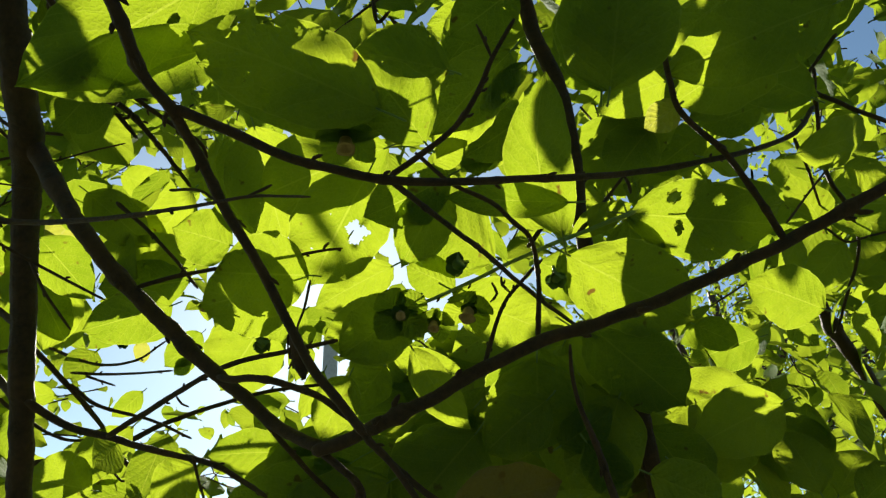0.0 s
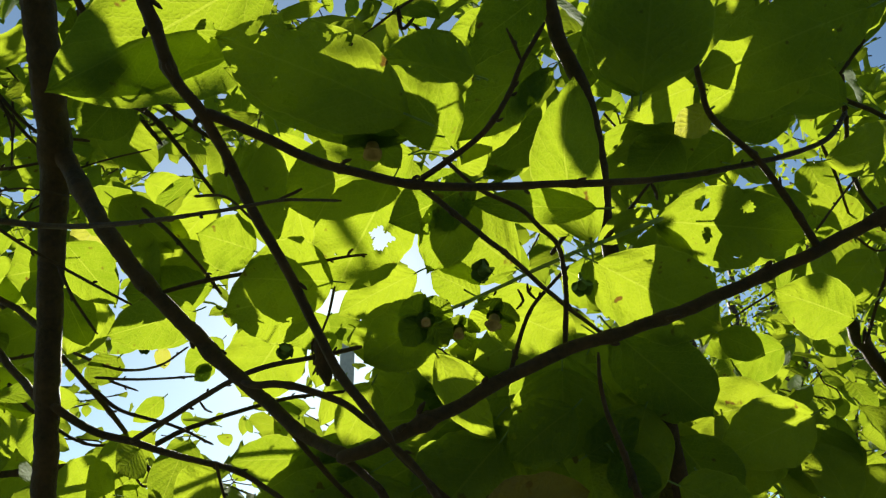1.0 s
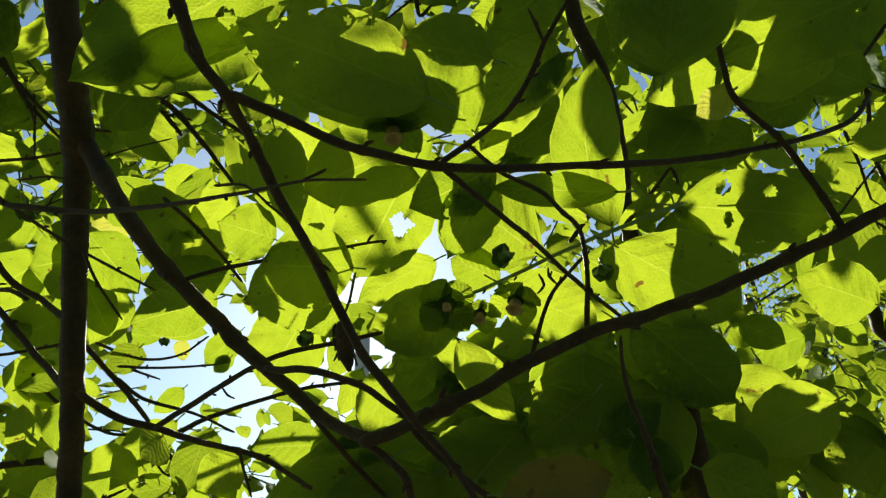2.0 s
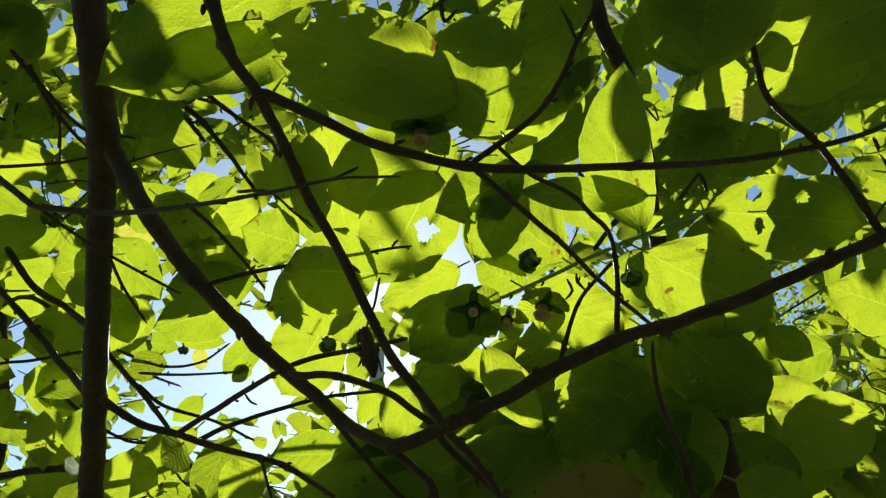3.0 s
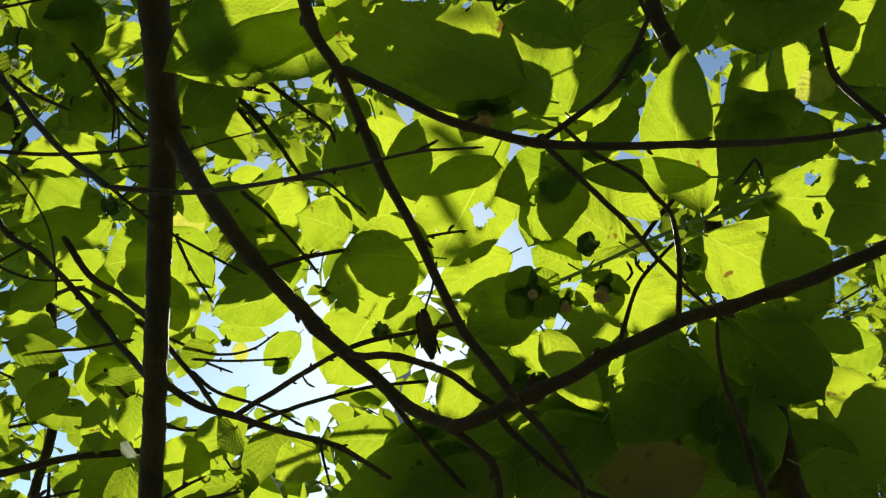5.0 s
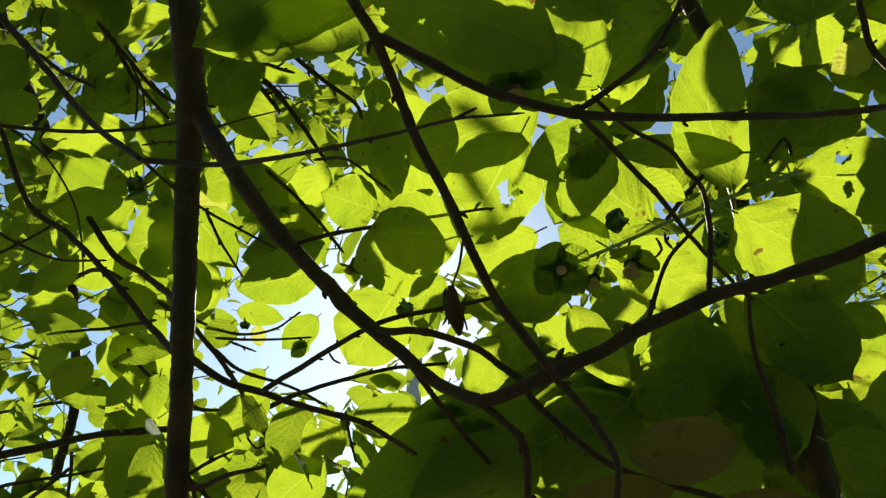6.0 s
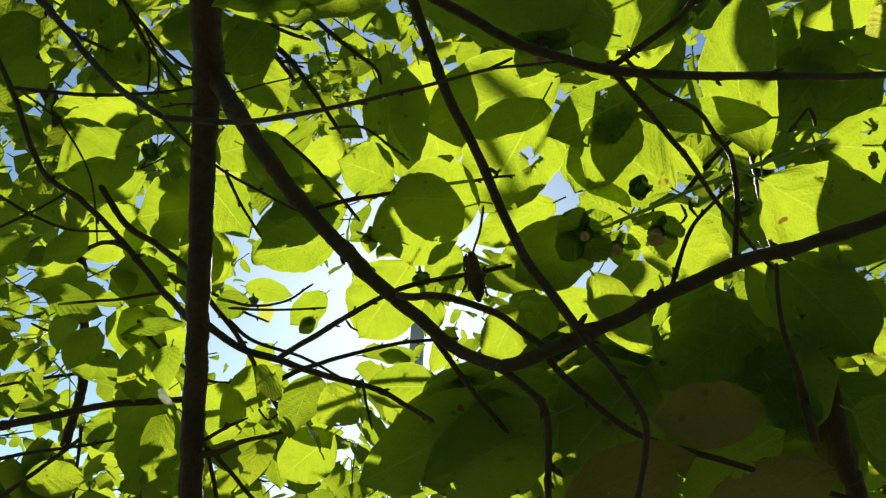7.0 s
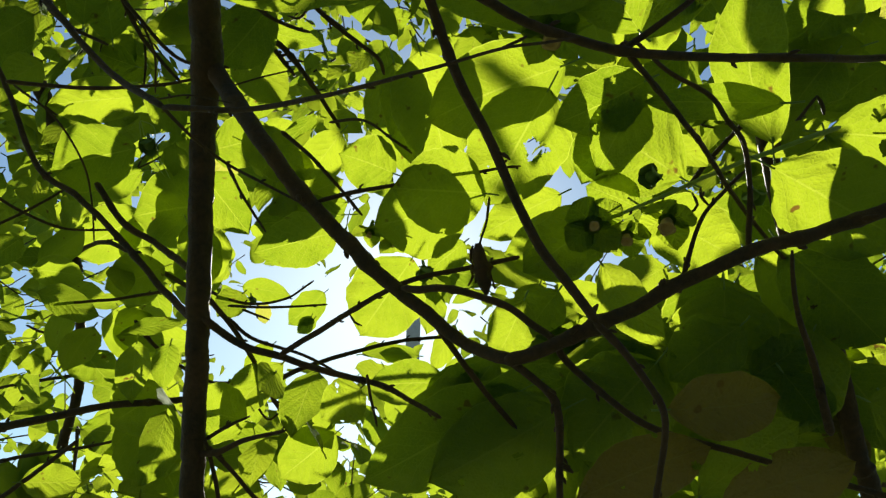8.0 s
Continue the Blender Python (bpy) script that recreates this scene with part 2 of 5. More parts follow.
def note_shade(base, tip, width, sunward=sunward):
    """Leaves spread themselves so that each gets light: remember what the sun's rays meet."""
    for k in (0.25, 0.5, 0.75):
        x, y = spot_seen_by_sun(base.lerp(tip, k))
        sunward.setdefault((int(x // 0.03), int(y // 0.03)), []).append((x, y, width * 0.42))


def overlap(base, tip, width, sunward=sunward):
    """How much of a new leaf would lie in the rays of leaves already there (0 to 1)."""
    hits = 0
    for k in (0.1, 0.3, 0.5, 0.7, 0.9):
        x, y = spot_seen_by_sun(base.lerp(tip, k))
        i, j = int(x // 0.03), int(y // 0.03)
        met = False
        for a in range(i - 2, i + 3):
            for b in range(j - 2, j + 3):
                for qx, qy, r in sunward.get((a, b), ()):
                    met = met or math.hypot(x - qx, y - qy) < r
        hits += met
    return hits / 5



def leaf(base, tip, width, facing, bend, fold, holes=0, sunlit=False, young=False, old=False, bites=(), skew=None):
    base, tip = Vector(base), Vector(tip)
    bm = bmesh.new()
    rows, cols = (72, 22) if holes else (22, 6)
    blade(bm, base, tip, width, Vector(facing), bend, fold, rows, cols, round(1e4 * (base.x + 3 * base.y + 7 * tip.z)), holes, 0, bites, skew)
    bm.verts.ensure_lookup_table()
    loose = [q for q in bm.verts if not q.link_faces]
    bmesh.ops.delete(bm, geom=loose, context="VERTS")
    if sunlit:
        note_shade(base, tip, width * 1.15, open_rays)
    label = "small yellow-green young leaf" if young else "browned dull old leaf" if old else "chewed leaf with insect holes" if holes else ""
    ob = part("leaf", bm, YOUNG if young else OLD if old else LEAF, tree, label)
    way, bm = tip - base, bmesh.new()
    dip = Vector((rng.uniform(-0.3, 0.3), rng.uniform(-0.3, 0.3), rng.uniform(-0.2, 0.4))) * way.length * 0.05
    tube(bm, spline([base - way * 0.13 + dip, base - way * 0.06 + dip * 0.3, base + way * 0.03], 0.004), lambda j: 0.0008, 6)
    part("petiole", bm, CALYX, ob)
    return ob


def flower(spot, facing, size, open_wide=True, petals=1.0):
    """Four leafy sepals round an urn of cream petals with rolled-back lobes; a bud keeps them shut."""
    spot, way = Vector(spot), Vector(facing).normalized()
    u = way.cross(Vector((0.3, 0.1, 1))).normalized()
    w = way.cross(u)
    bm = bmesh.new()
    turn = rng.uniform(0, 1.5)
    for k in range(4):
        a = turn + k * math.tau / 4
        out = u * math.cos(a) + w * math.sin(a)
        rise = 0.25 if open_wide else 1.3
        tip = spot + (out + way * rise).normalized() * size * 0.56
        blade(bm, spot, tip, size * 0.56, way - out * 0.3, -0.2, -0.2, 8, 4, 90 + k, stalk=0)
    tube(bm, [spot - way * size * 0.35 + u * size * 0.05, spot - way * size * 0.1, spot + way * size * 0.04], lambda j: size * (0.05, 0.07, 0.16)[j], 8)
    calyx = part("flower" if open_wide else "flower_bud", bm, LEAF if open_wide else CALYX, tree, "cream persimmon flower in a four-lobed green calyx" if open_wide else "closed green flower bud")
    bm = bmesh.new()
    radii = (0.07, 0.12, 0.135, 0.115, 0.12, 0.165, 0.13, 0.06, 0.01) if open_wide else (0.10, 0.17, 0.19, 0.16, 0.10, 0.05, 0.02)
    rise = (0.0, 0.08, 0.17, 0.27, 0.32, 0.33, 0.31, 0.24, 0.22) if open_wide else (0.0, 0.08, 0.17, 0.26, 0.33, 0.38, 0.41)
    rings = []
    for r, z in zip(radii, rise):
        ring = []
        r, z = r * petals, z * petals
        for k in range(20):
            a = k / 20 * math.tau
            lobe = 1 + (0.22 * abs(math.sin(2 * a + 1.5 * turn)) if r > 0.125 * petals and z > 0.3 * petals else 0.03 * math.sin(4 * a))
            ring.append(bm.verts.new(spot + way * size * z + (u * math.cos(a) + w * math.sin(a)) * size * r * lobe))
        rings.append(ring)
    for a, b in zip(rings, rings[1:]):
        for k in range(20):
            bm.faces.new((a[k], a[(k + 1) % 20], b[(k + 1) % 20], b[k]))
    part("corolla", bm, PETAL if open_wide else CALYX, calyx, "cream petals with rolled lobes" if open_wide else "")


def bagworm_case(top, bottom, r):
    """A spindle of dead leaf and twig bits that hangs on a thread."""
    top, bottom = Vector(top), Vector(bottom)
    way = bottom - top
    bm = bmesh.new()
    line = [top.lerp(bottom, k / 14) for k in range(15)]
    tube(bm, line, lambda i: r * (0.12 + 0.95 * math.sin(math.pi * min(1, i / 14 * 0.92 + 0.06)) ** 0.8) * (1 + 0.2 * noise.noise(line[i] * 300)), 12, 0.35)
    case = part("bagworm_case", bm, BARK, None)
    tagged(case, "dark brown bagworm case hanging from a twig", "insect case")
    for k in range(7):
        a, s = rng.uniform(0, math.tau), top.lerp(bottom, rng.uniform(0.05, 0.6))
        out = Vector((math.cos(a), 0.4 * math.sin(a), 0.3 * math.sin(2 * a))) * r
        bm = bmesh.new()
        tube(bm, [s + out * 0.6, s + out * 1.1 + way * 0.12, s + out * 1.2 + way * 0.28], lambda i: r * 0.13, 5)
        part("stick", bm, BARK, case)


# ---- ground ----
bm = bmesh.new()
bmesh.ops.create_grid(bm, x_segments=60, y_segments=60, size=60)
for q in bm.verts:
    q.co.z = 0.04 * noise.noise(q.co * 0.4)
    if q.co.length > 50:
        q.co *= 30
ground = part("ground", bm, SOIL, None)
tagged(ground, "grassy ground under the tree, in dappled shade", "ground", kind="structure")

# the tree's stem, limbs and twigs
limb("trunk", 0.0137, 0.0125, (-0.3553, 0.3995, 2.116), (-0.3559, 0.4272, 2.081), (-0.3585, 0.4574, 2.05), (-0.3685, 0.4972, 2.032), (-0.3851, 0.5433, 2.002), (-0.388, 0.5676, 1.953), (-0.3914, 0.6021, 1.884), (-0.3963, 0.644, 1.809), (-0.4007, 0.6702, 1.762), (-0.404, 0.7116, 1.674), (-0.4052, 0.7382, 1.614), (-0.4074, 0.7801, 1.526), (-0.41, 0.93, 1.1), (-0.4, 1, 0.5), (-0.4, 1, -0.05), knobs=2, radii=(0.0137, 0.0139, 0.0142, 0.0142, 0.0124, 0.0116, 0.0113, 0.011, 0.011, 0.011, 0.011, 0.0112, 0.012, 0.0145, 0.017))
limb("limb", 0.0092, 0.0047, (-0.3775, 0.5026, 2.056), (-0.3688, 0.5077, 2.03), (-0.3501, 0.5092, 1.999), (-0.328, 0.506, 1.966), (-0.302, 0.5075, 1.93), (-0.2807, 0.5224, 1.902), (-0.2516, 0.5393, 1.872), (-0.2227, 0.5542, 1.845), (-0.1954, 0.561, 1.819), (-0.1642, 0.5615, 1.792), (-0.1314, 0.5613, 1.765), (-0.0993, 0.5449, 1.746), knobs=4)
limb("limb", 0.0032, 0.0024, (-0.1028, 0.5367, 1.7443), (-0.0846, 0.5364, 1.7292), (-0.0691, 0.5408, 1.7121), (-0.0677, 0.5565, 1.6847), (-0.0693, 0.5851, 1.6472), knobs=5)
limb("limb", 0.0052, 0.0043, (-0.1031, 0.5309, 1.7399), (-0.0837, 0.5264, 1.7439), (-0.0623, 0.5209, 1.7508), (-0.0156, 0.5103, 1.7692), (0.0228, 0.504, 1.7865), (0.0663, 0.4921, 1.8007), (0.1126, 0.492, 1.8138), (0.1724, 0.4827, 1.83), (0.2127, 0.4675, 1.8432), (0.2485, 0.4542, 1.8533), (0.2819, 0.4398, 1.8653), (0.3144, 0.4256, 1.8769), (0.3669, 0.4003, 1.8947), knobs=9)
limb("limb", 0.0029, 0.0028, (-0.1436, 0.2012, 1.875), (-0.1454, 0.2187, 1.871), (-0.1426, 0.231, 1.863), (-0.1409, 0.2549, 1.854), (-0.1335, 0.2763, 1.849), (-0.1276, 0.3046, 1.84), (-0.1161, 0.3325, 1.818), (-0.1036, 0.3512, 1.798), (-0.0901, 0.3732, 1.773), (-0.0757, 0.388, 1.747), (-0.0493, 0.4067, 1.715), knobs=9)
limb("limb", 0.0022, 0.0016, (-0.0504, 0.4065, 1.7146), (-0.0388, 0.414, 1.7041), (-0.0274, 0.4203, 1.6893), (-0.0177, 0.4265, 1.674), (-0.0163, 0.4337, 1.6615), (-0.0204, 0.4446, 1.6414), (-0.0266, 0.459, 1.6145), knobs=4)
limb("limb", 0.0028, 0.0019, (-0.1338, 0.275, 1.85), (-0.1104, 0.292, 1.848), (-0.0843, 0.3101, 1.843), (-0.0559, 0.3256, 1.842), (-0.0284, 0.337, 1.842), (0.0007, 0.3461, 1.845), (0.0425, 0.3623, 1.856), (0.0831, 0.3735, 1.863), (0.1296, 0.3944, 1.879), (0.206, 0.4224, 1.908), (0.2718, 0.4419, 1.94), (0.3074, 0.4569, 1.979), knobs=9)
limb("branch", 0.0019, 0.0015, (-0.0284, 0.337, 1.8417), (-0.0038, 0.3724, 1.839), (0.0289, 0.4247, 1.8394), (0.0603, 0.4835, 1.8416), (0.1098, 0.5647, 1.8439), (0.1338, 0.596, 1.8416), (0.1611, 0.6181, 1.8295), (0.1934, 0.6505, 1.8123), knobs=5)
limb("branch", 0.0014, 0.0021, (-0.0149, 0.3786, 1.893), (0.0083, 0.3948, 1.878), (0.035, 0.4126, 1.873), (0.0499, 0.4357, 1.872), (0.066, 0.4578, 1.867), (0.0694, 0.4758, 1.842), (0.0671, 0.498, 1.804), knobs=5)
limb("branch", 0.0019, 0.0014, (0.0251, 0.5347, 1.7918), (0.0351, 0.5249, 1.8216), (0.0467, 0.5182, 1.8466), (0.0642, 0.5088, 1.8642), (0.0788, 0.5028, 1.876), knobs=4)
limb("twig", 0.0012, 0.0010, (0.0515, 0.5141, 1.8539), (0.0453, 0.5073, 1.858), (0.0448, 0.5038, 1.8635), knobs=1)
limb("branch", 0.0022, 0.0006, (-0.3218, 0.3866, 1.8685), (-0.2604, 0.3753, 1.8518), (-0.1967, 0.344, 1.8304), (-0.1356, 0.3105, 1.812), (-0.0954, 0.2893, 1.8021), (-0.0747, 0.2801, 1.795), (-0.0594, 0.2708, 1.7873), knobs=5)
limb("twig", 0.0007, 0.0009, (-0.0954, 0.2893, 1.8021), (-0.0871, 0.2882, 1.805), (-0.0821, 0.2873, 1.8071), knobs=0)
limb("twig", 0.0014, 0.0010, (-0.3283, 0.3898, 1.8755), (-0.3214, 0.4278, 1.8765), (-0.3053, 0.4553, 1.8717), (-0.2778, 0.4602, 1.8565), (-0.2477, 0.4657, 1.8409), knobs=4)
limb("twig", 0.0012, 0.0010, (-0.3053, 0.4553, 1.8717), (-0.2924, 0.4626, 1.8486), (-0.2848, 0.4698, 1.8378), (-0.2756, 0.4787, 1.8244), knobs=3)
limb("branch", 0.0033, 0.0023, (-0.5114, 0.369, 2.0534), (-0.4674, 0.3846, 2.0101), (-0.4397, 0.3897, 1.9812), (-0.3851, 0.4005, 1.9224), (-0.3218, 0.3866, 1.8685), knobs=4)
limb("twig", 0.0022, 0.0012, (-0.5572, 0.4933, 2.0088), (-0.4878, 0.5046, 2.0058), (-0.4192, 0.5118, 2.0098), (-0.381, 0.5133, 2.0166), (-0.3635, 0.5138, 2.0199), knobs=3)
limb("twig", 0.0006, 0.0009, (-0.3202, 0.4716, 1.9455), (-0.355, 0.4642, 1.9502), (-0.383, 0.4672, 1.9512), knobs=2)
limb("twig", 0.0010, 0.0008, (-0.3773, 0.5487, 2.0346), (-0.3435, 0.5478, 2.0445), (-0.3042, 0.5478, 2.054), knobs=1)
limb("branch", 0.0027, 0.0038, (-0.7295, 0.5341, 2.24), (-0.679, 0.5749, 2.1406), (-0.6491, 0.5941, 2.0875), (-0.61, 0.6206, 2.0103), (-0.5599, 0.6326, 1.9748), (-0.502, 0.6468, 1.924), (-0.4491, 0.6547, 1.8698), (-0.4064, 0.6441, 1.8326), knobs=5)
limb("twig", 0.0014, 0.0009, (-0.623, 0.566, 2.0769), (-0.5815, 0.5877, 2.0488), (-0.5526, 0.6154, 2.007), (-0.5486, 0.641, 1.9761), (-0.5509, 0.6693, 1.9389), knobs=2)
limb("branch", 0.0202, 0.0098, (-1.1203, 0.8704, 2.7464), (-1.0919, 0.9182, 2.669), (-1.0613, 0.9662, 2.5917), (-1.0229, 1.0152, 2.5146), (-0.9956, 1.0629, 2.4371), (-0.9762, 1.1096, 2.3595), (-0.9683, 1.1605, 2.2716), knobs=2)
limb("branch", 0.0081, 0.0103, (-0.968, 1.1217, 2.3401), (-0.9622, 1.2056, 2.1935), (-0.9595, 1.2503, 2.1153), (-0.9694, 1.3157, 1.9976), (-0.9942, 1.3515, 1.9283), (-1.038, 1.4195, 1.7978), (-1.0694, 1.4701, 1.7009), knobs=3)
limb("branch", 0.0059, 0.0024, (-0.8492, 0.9206, 1.7946), (-0.8031, 0.9205, 1.806), (-0.7266, 0.9221, 1.8217), (-0.6576, 0.9357, 1.8412), (-0.5634, 0.9559, 1.855), (-0.4662, 0.9725, 1.876), (-0.3939, 0.9903, 1.9153), (-0.2842, 1.0126, 1.9557), (-0.1859, 1.0378, 1.9752), knobs=5)
limb("limb", 0.0042, 0.0020, (-0.3862, 0.6243, 1.8243), (-0.3695, 0.6381, 1.8144), (-0.3493, 0.6475, 1.8039), (-0.3159, 0.6518, 1.795), (-0.2742, 0.6547, 1.7814), (-0.2218, 0.6536, 1.7671), (-0.1873, 0.649, 1.7481), (-0.1628, 0.6371, 1.7313), knobs=5)
limb("branch", 0.0028, 0.0019, (-0.3111, 0.6375, 1.7914), (-0.2618, 0.6153, 1.8093), (-0.2147, 0.5878, 1.823), (-0.1818, 0.5716, 1.8288), (-0.1517, 0.5647, 1.8316), (-0.1223, 0.5583, 1.8335), (-0.0911, 0.5514, 1.8365), knobs=5)
limb("twig", 0.0011, 0.0009, (-0.2416, 0.6055, 1.8154), (-0.237, 0.6098, 1.809), (-0.2308, 0.6119, 1.8064), knobs=0)
limb("twig", 0.0013, 0.0011, (-0.1316, 0.5582, 1.8324), (-0.1291, 0.5595, 1.8243), (-0.1332, 0.5631, 1.818), knobs=0)
limb("branch", 0.0030, 0.0020, (-0.1824, 0.5355, 1.804), (-0.1695, 0.5305, 1.799), (-0.1501, 0.5244, 1.797), (-0.1279, 0.524, 1.791), (-0.1018, 0.5258, 1.781), (-0.0837, 0.5328, 1.769), (-0.0689, 0.5358, 1.759), (-0.0593, 0.5463, 1.745), (-0.0244, 0.5538, 1.713), (0.0024, 0.5594, 1.697), (0.0562, 0.5668, 1.683), (0.1085, 0.5752, 1.668), (0.1671, 0.5842, 1.653), knobs=8)
limb("branch", 0.0025, 0.0022, (-0.159, 0.5688, 1.7865), (-0.1434, 0.5897, 1.767), (-0.1195, 0.6219, 1.7427), (-0.0942, 0.6523, 1.7212), (-0.053, 0.6792, 1.6954), knobs=4)
limb("twig", 0.0034, 0.0014, (-0.4034, 0.6953, 1.7166), (-0.3718, 0.6785, 1.714), (-0.3454, 0.6699, 1.7223), (-0.3035, 0.6576, 1.7277), knobs=3)
limb("twig", 0.0022, 0.0020, (-0.3879, 0.6866, 1.7224), (-0.375, 0.6947, 1.7112), (-0.3596, 0.7058, 1.6953), (-0.3391, 0.7202, 1.6749), knobs=3)
limb("twig", 0.0019, 0.0022, (-0.3893, 0.6837, 1.7271), (-0.3832, 0.6977, 1.7039), (-0.3775, 0.7169, 1.6714), knobs=1)
limb("branch", 0.0036, 0.0027, (-0.4831, 0.7605, 1.942), (-0.4612, 0.7763, 1.9191), (-0.4394, 0.792, 1.8963), (-0.4264, 0.8459, 1.8726), (-0.4183, 0.9008, 1.8463), (-0.405, 0.9579, 1.8173), knobs=3)
limb("branch", 0.0027, 0.0015, (-0.4411, 0.7891, 1.9008), (-0.4107, 0.8049, 1.8791), (-0.352, 0.8197, 1.8627), (-0.3069, 0.8354, 1.8431), knobs=4)
limb("twig", 0.0024, 0.0013, (-0.5304, 0.8811, 1.9883), (-0.4594, 0.8679, 1.9569), (-0.3945, 0.8411, 1.9469), (-0.354, 0.8315, 1.9679), knobs=4)
limb("twig", 0.0018, 0.0012, (-0.4385, 0.7824, 1.9122), (-0.3806, 0.77, 1.9027), (-0.3113, 0.762, 1.9), knobs=3)
limb("twig", 0.0018, 0.0012, (-0.4221, 0.7859, 1.9086), (-0.4039, 0.7909, 1.9028), (-0.3897, 0.7949, 1.8982), knobs=1)
limb("twig", 0.0021, 0.0011, (-0.258, 0.5308, 1.8853), (-0.2274, 0.5346, 1.8957), (-0.1856, 0.5397, 1.9052), (-0.1368, 0.5399, 1.9115), (-0.1051, 0.5395, 1.9162), (-0.0871, 0.5401, 1.9178), knobs=6)
limb("twig", 0.0013, 0.0011, (-0.1046, 0.5396, 1.9162), (-0.1015, 0.5373, 1.9203), (-0.0985, 0.5366, 1.922), knobs=0)
limb("branch", 0.0027, 0.0016, (-0.2859, 0.3515, 2.0494), (-0.2837, 0.3716, 2.0419), (-0.2744, 0.3974, 2.0258), (-0.2657, 0.4239, 2.0212), (-0.2538, 0.4405, 2.0206), (-0.2302, 0.4647, 2.0093), (-0.2062, 0.4868, 2.0013), (-0.2019, 0.5, 1.9928), knobs=6)
limb("twig", 0.0013, 0.0009, (-0.2539, 0.4413, 2.0194), (-0.2654, 0.4505, 2.0152), (-0.2773, 0.4531, 2.0219), knobs=0)
limb("branch", 0.0042, 0.0023, (-0.4105, 0.5998, 2.2137), (-0.3791, 0.6199, 2.1851), (-0.3587, 0.6419, 2.1768), (-0.3339, 0.6805, 2.1546), (-0.3121, 0.734, 2.1325), knobs=5)
limb("twig", 0.0024, 0.0016, (-0.3324, 0.6067, 2.0259), (-0.2997, 0.6124, 1.9959), (-0.2704, 0.626, 1.9652), (-0.2452, 0.6317, 1.9344), knobs=4)
limb("branch", 0.0020, 0.0013, (-0.0299, 0.3427, 1.8484), (-0.0109, 0.3326, 1.8549), (0.0105, 0.3258, 1.8689), (0.0258, 0.3155, 1.8877), (0.0347, 0.3063, 1.9038), (0.0484, 0.2959, 1.9227), knobs=4)
limb("twig", 0.0011, 0.0009, (0.034, 0.3066, 1.9033), (0.0304, 0.3013, 1.9114), (0.0261, 0.296, 1.9196), knobs=1)
limb("branch", 0.0019, 0.0028, (0.1546, 0.3531, 1.9634), (0.1617, 0.3735, 1.941), (0.1704, 0.3904, 1.9248), (0.2017, 0.4138, 1.9103), (0.2168, 0.4243, 1.8921), (0.2317, 0.4364, 1.8711), (0.2485, 0.4542, 1.8533), knobs=5)
limb("twig", 0.0026, 0.0030, (0.4807, 0.6857, 2.2324), (0.4889, 0.7246, 2.191), (0.5057, 0.7772, 2.1389), (0.5177, 0.7769, 2.0743), knobs=3)
limb("twig", 0.0023, 0.0014, (0.451, 0.7297, 2.1561), (0.4735, 0.7605, 2.1287), (0.4991, 0.8048, 2.091), knobs=3)
limb("twig", 0.0014, 0.0012, (0.3738, 0.6712, 1.9975), (0.4222, 0.6792, 2.0486), (0.4674, 0.6905, 2.094), knobs=2)
limb("twig", 0.0032, 0.0030, (0.4512, 0.6939, 2.2182), (0.5071, 0.7079, 2.1939), (0.5686, 0.722, 2.1694), (0.6191, 0.7323, 2.1516), knobs=2)
limb("branch", 0.0110, 0.0141, (0.6656, 1.1811, 2.1542), (0.7024, 1.2205, 2.086), (0.7497, 1.2576, 2.0219), (0.7871, 1.2918, 1.9625), (0.8529, 1.3473, 1.8665), knobs=3)
limb("twig", 0.0021, 0.0024, (0.5268, 0.9154, 1.9645), (0.5449, 0.889, 2.0102), (0.5635, 0.8588, 2.0626), (0.5363, 0.8039, 2.0925), knobs=2)
limb("limb", 0.0076, 0.0103, (0.0883, 0.4805, 2.1977), (0.0938, 0.4975, 2.1682), (0.103, 0.5175, 2.1337), (0.1231, 0.5405, 2.0938), (0.1301, 0.5586, 2.0365), (0.1321, 0.5754, 1.9944), (0.1348, 0.5945, 1.9482), (0.1462, 0.6215, 1.8885), (0.1672, 0.6454, 1.8341), (0.1783, 0.6686, 1.781), (0.1884, 0.6989, 1.7155), (0.1947, 0.7366, 1.6241), (0.12, 0.9, 1.1), (-0.15, 0.98, 0.6), (-0.38, 1, 0.25), knobs=4)
limb("twig", 0.0012, 0.0034, (0.0856, 0.4718, 1.7902), (0.0858, 0.4817, 1.7741), (0.0907, 0.5003, 1.7569), (0.1059, 0.5327, 1.7311), (0.1231, 0.5772, 1.6982), knobs=3)
limb("shoot", 0.0021, 0.0014, (0.1705, 0.5345, 1.9361), (0.1426, 0.5258, 1.9217), (0.1103, 0.5237, 1.9084), (0.0833, 0.5211, 1.8965), (0.05, 0.5198, 1.8818), (0.0268, 0.5206, 1.8711), (-0.0056, 0.5167, 1.8545), (-0.0323, 0.5195, 1.8464), knobs=2, green=True)
limb("twig", 0.0022, 0.0014, (0.1205, 0.5518, 1.9262), (0.1501, 0.5683, 1.9656), (0.1769, 0.5662, 1.9974), knobs=2)
limb("twig", 0.0030, 0.0024, (0.1017, 0.7534, 2.0312), (0.144, 0.7309, 2.0734), (0.2135, 0.7022, 2.1296), (0.2758, 0.6797, 2.1745), knobs=2)
limb("twig", 0.0041, 0.0040, (-0.9442, 1.1189, 2.1688), (-0.8191, 1.0505, 2.1723), (-0.715, 1.0185, 2.1136), (-0.6056, 0.9919, 2.0469), knobs=3)
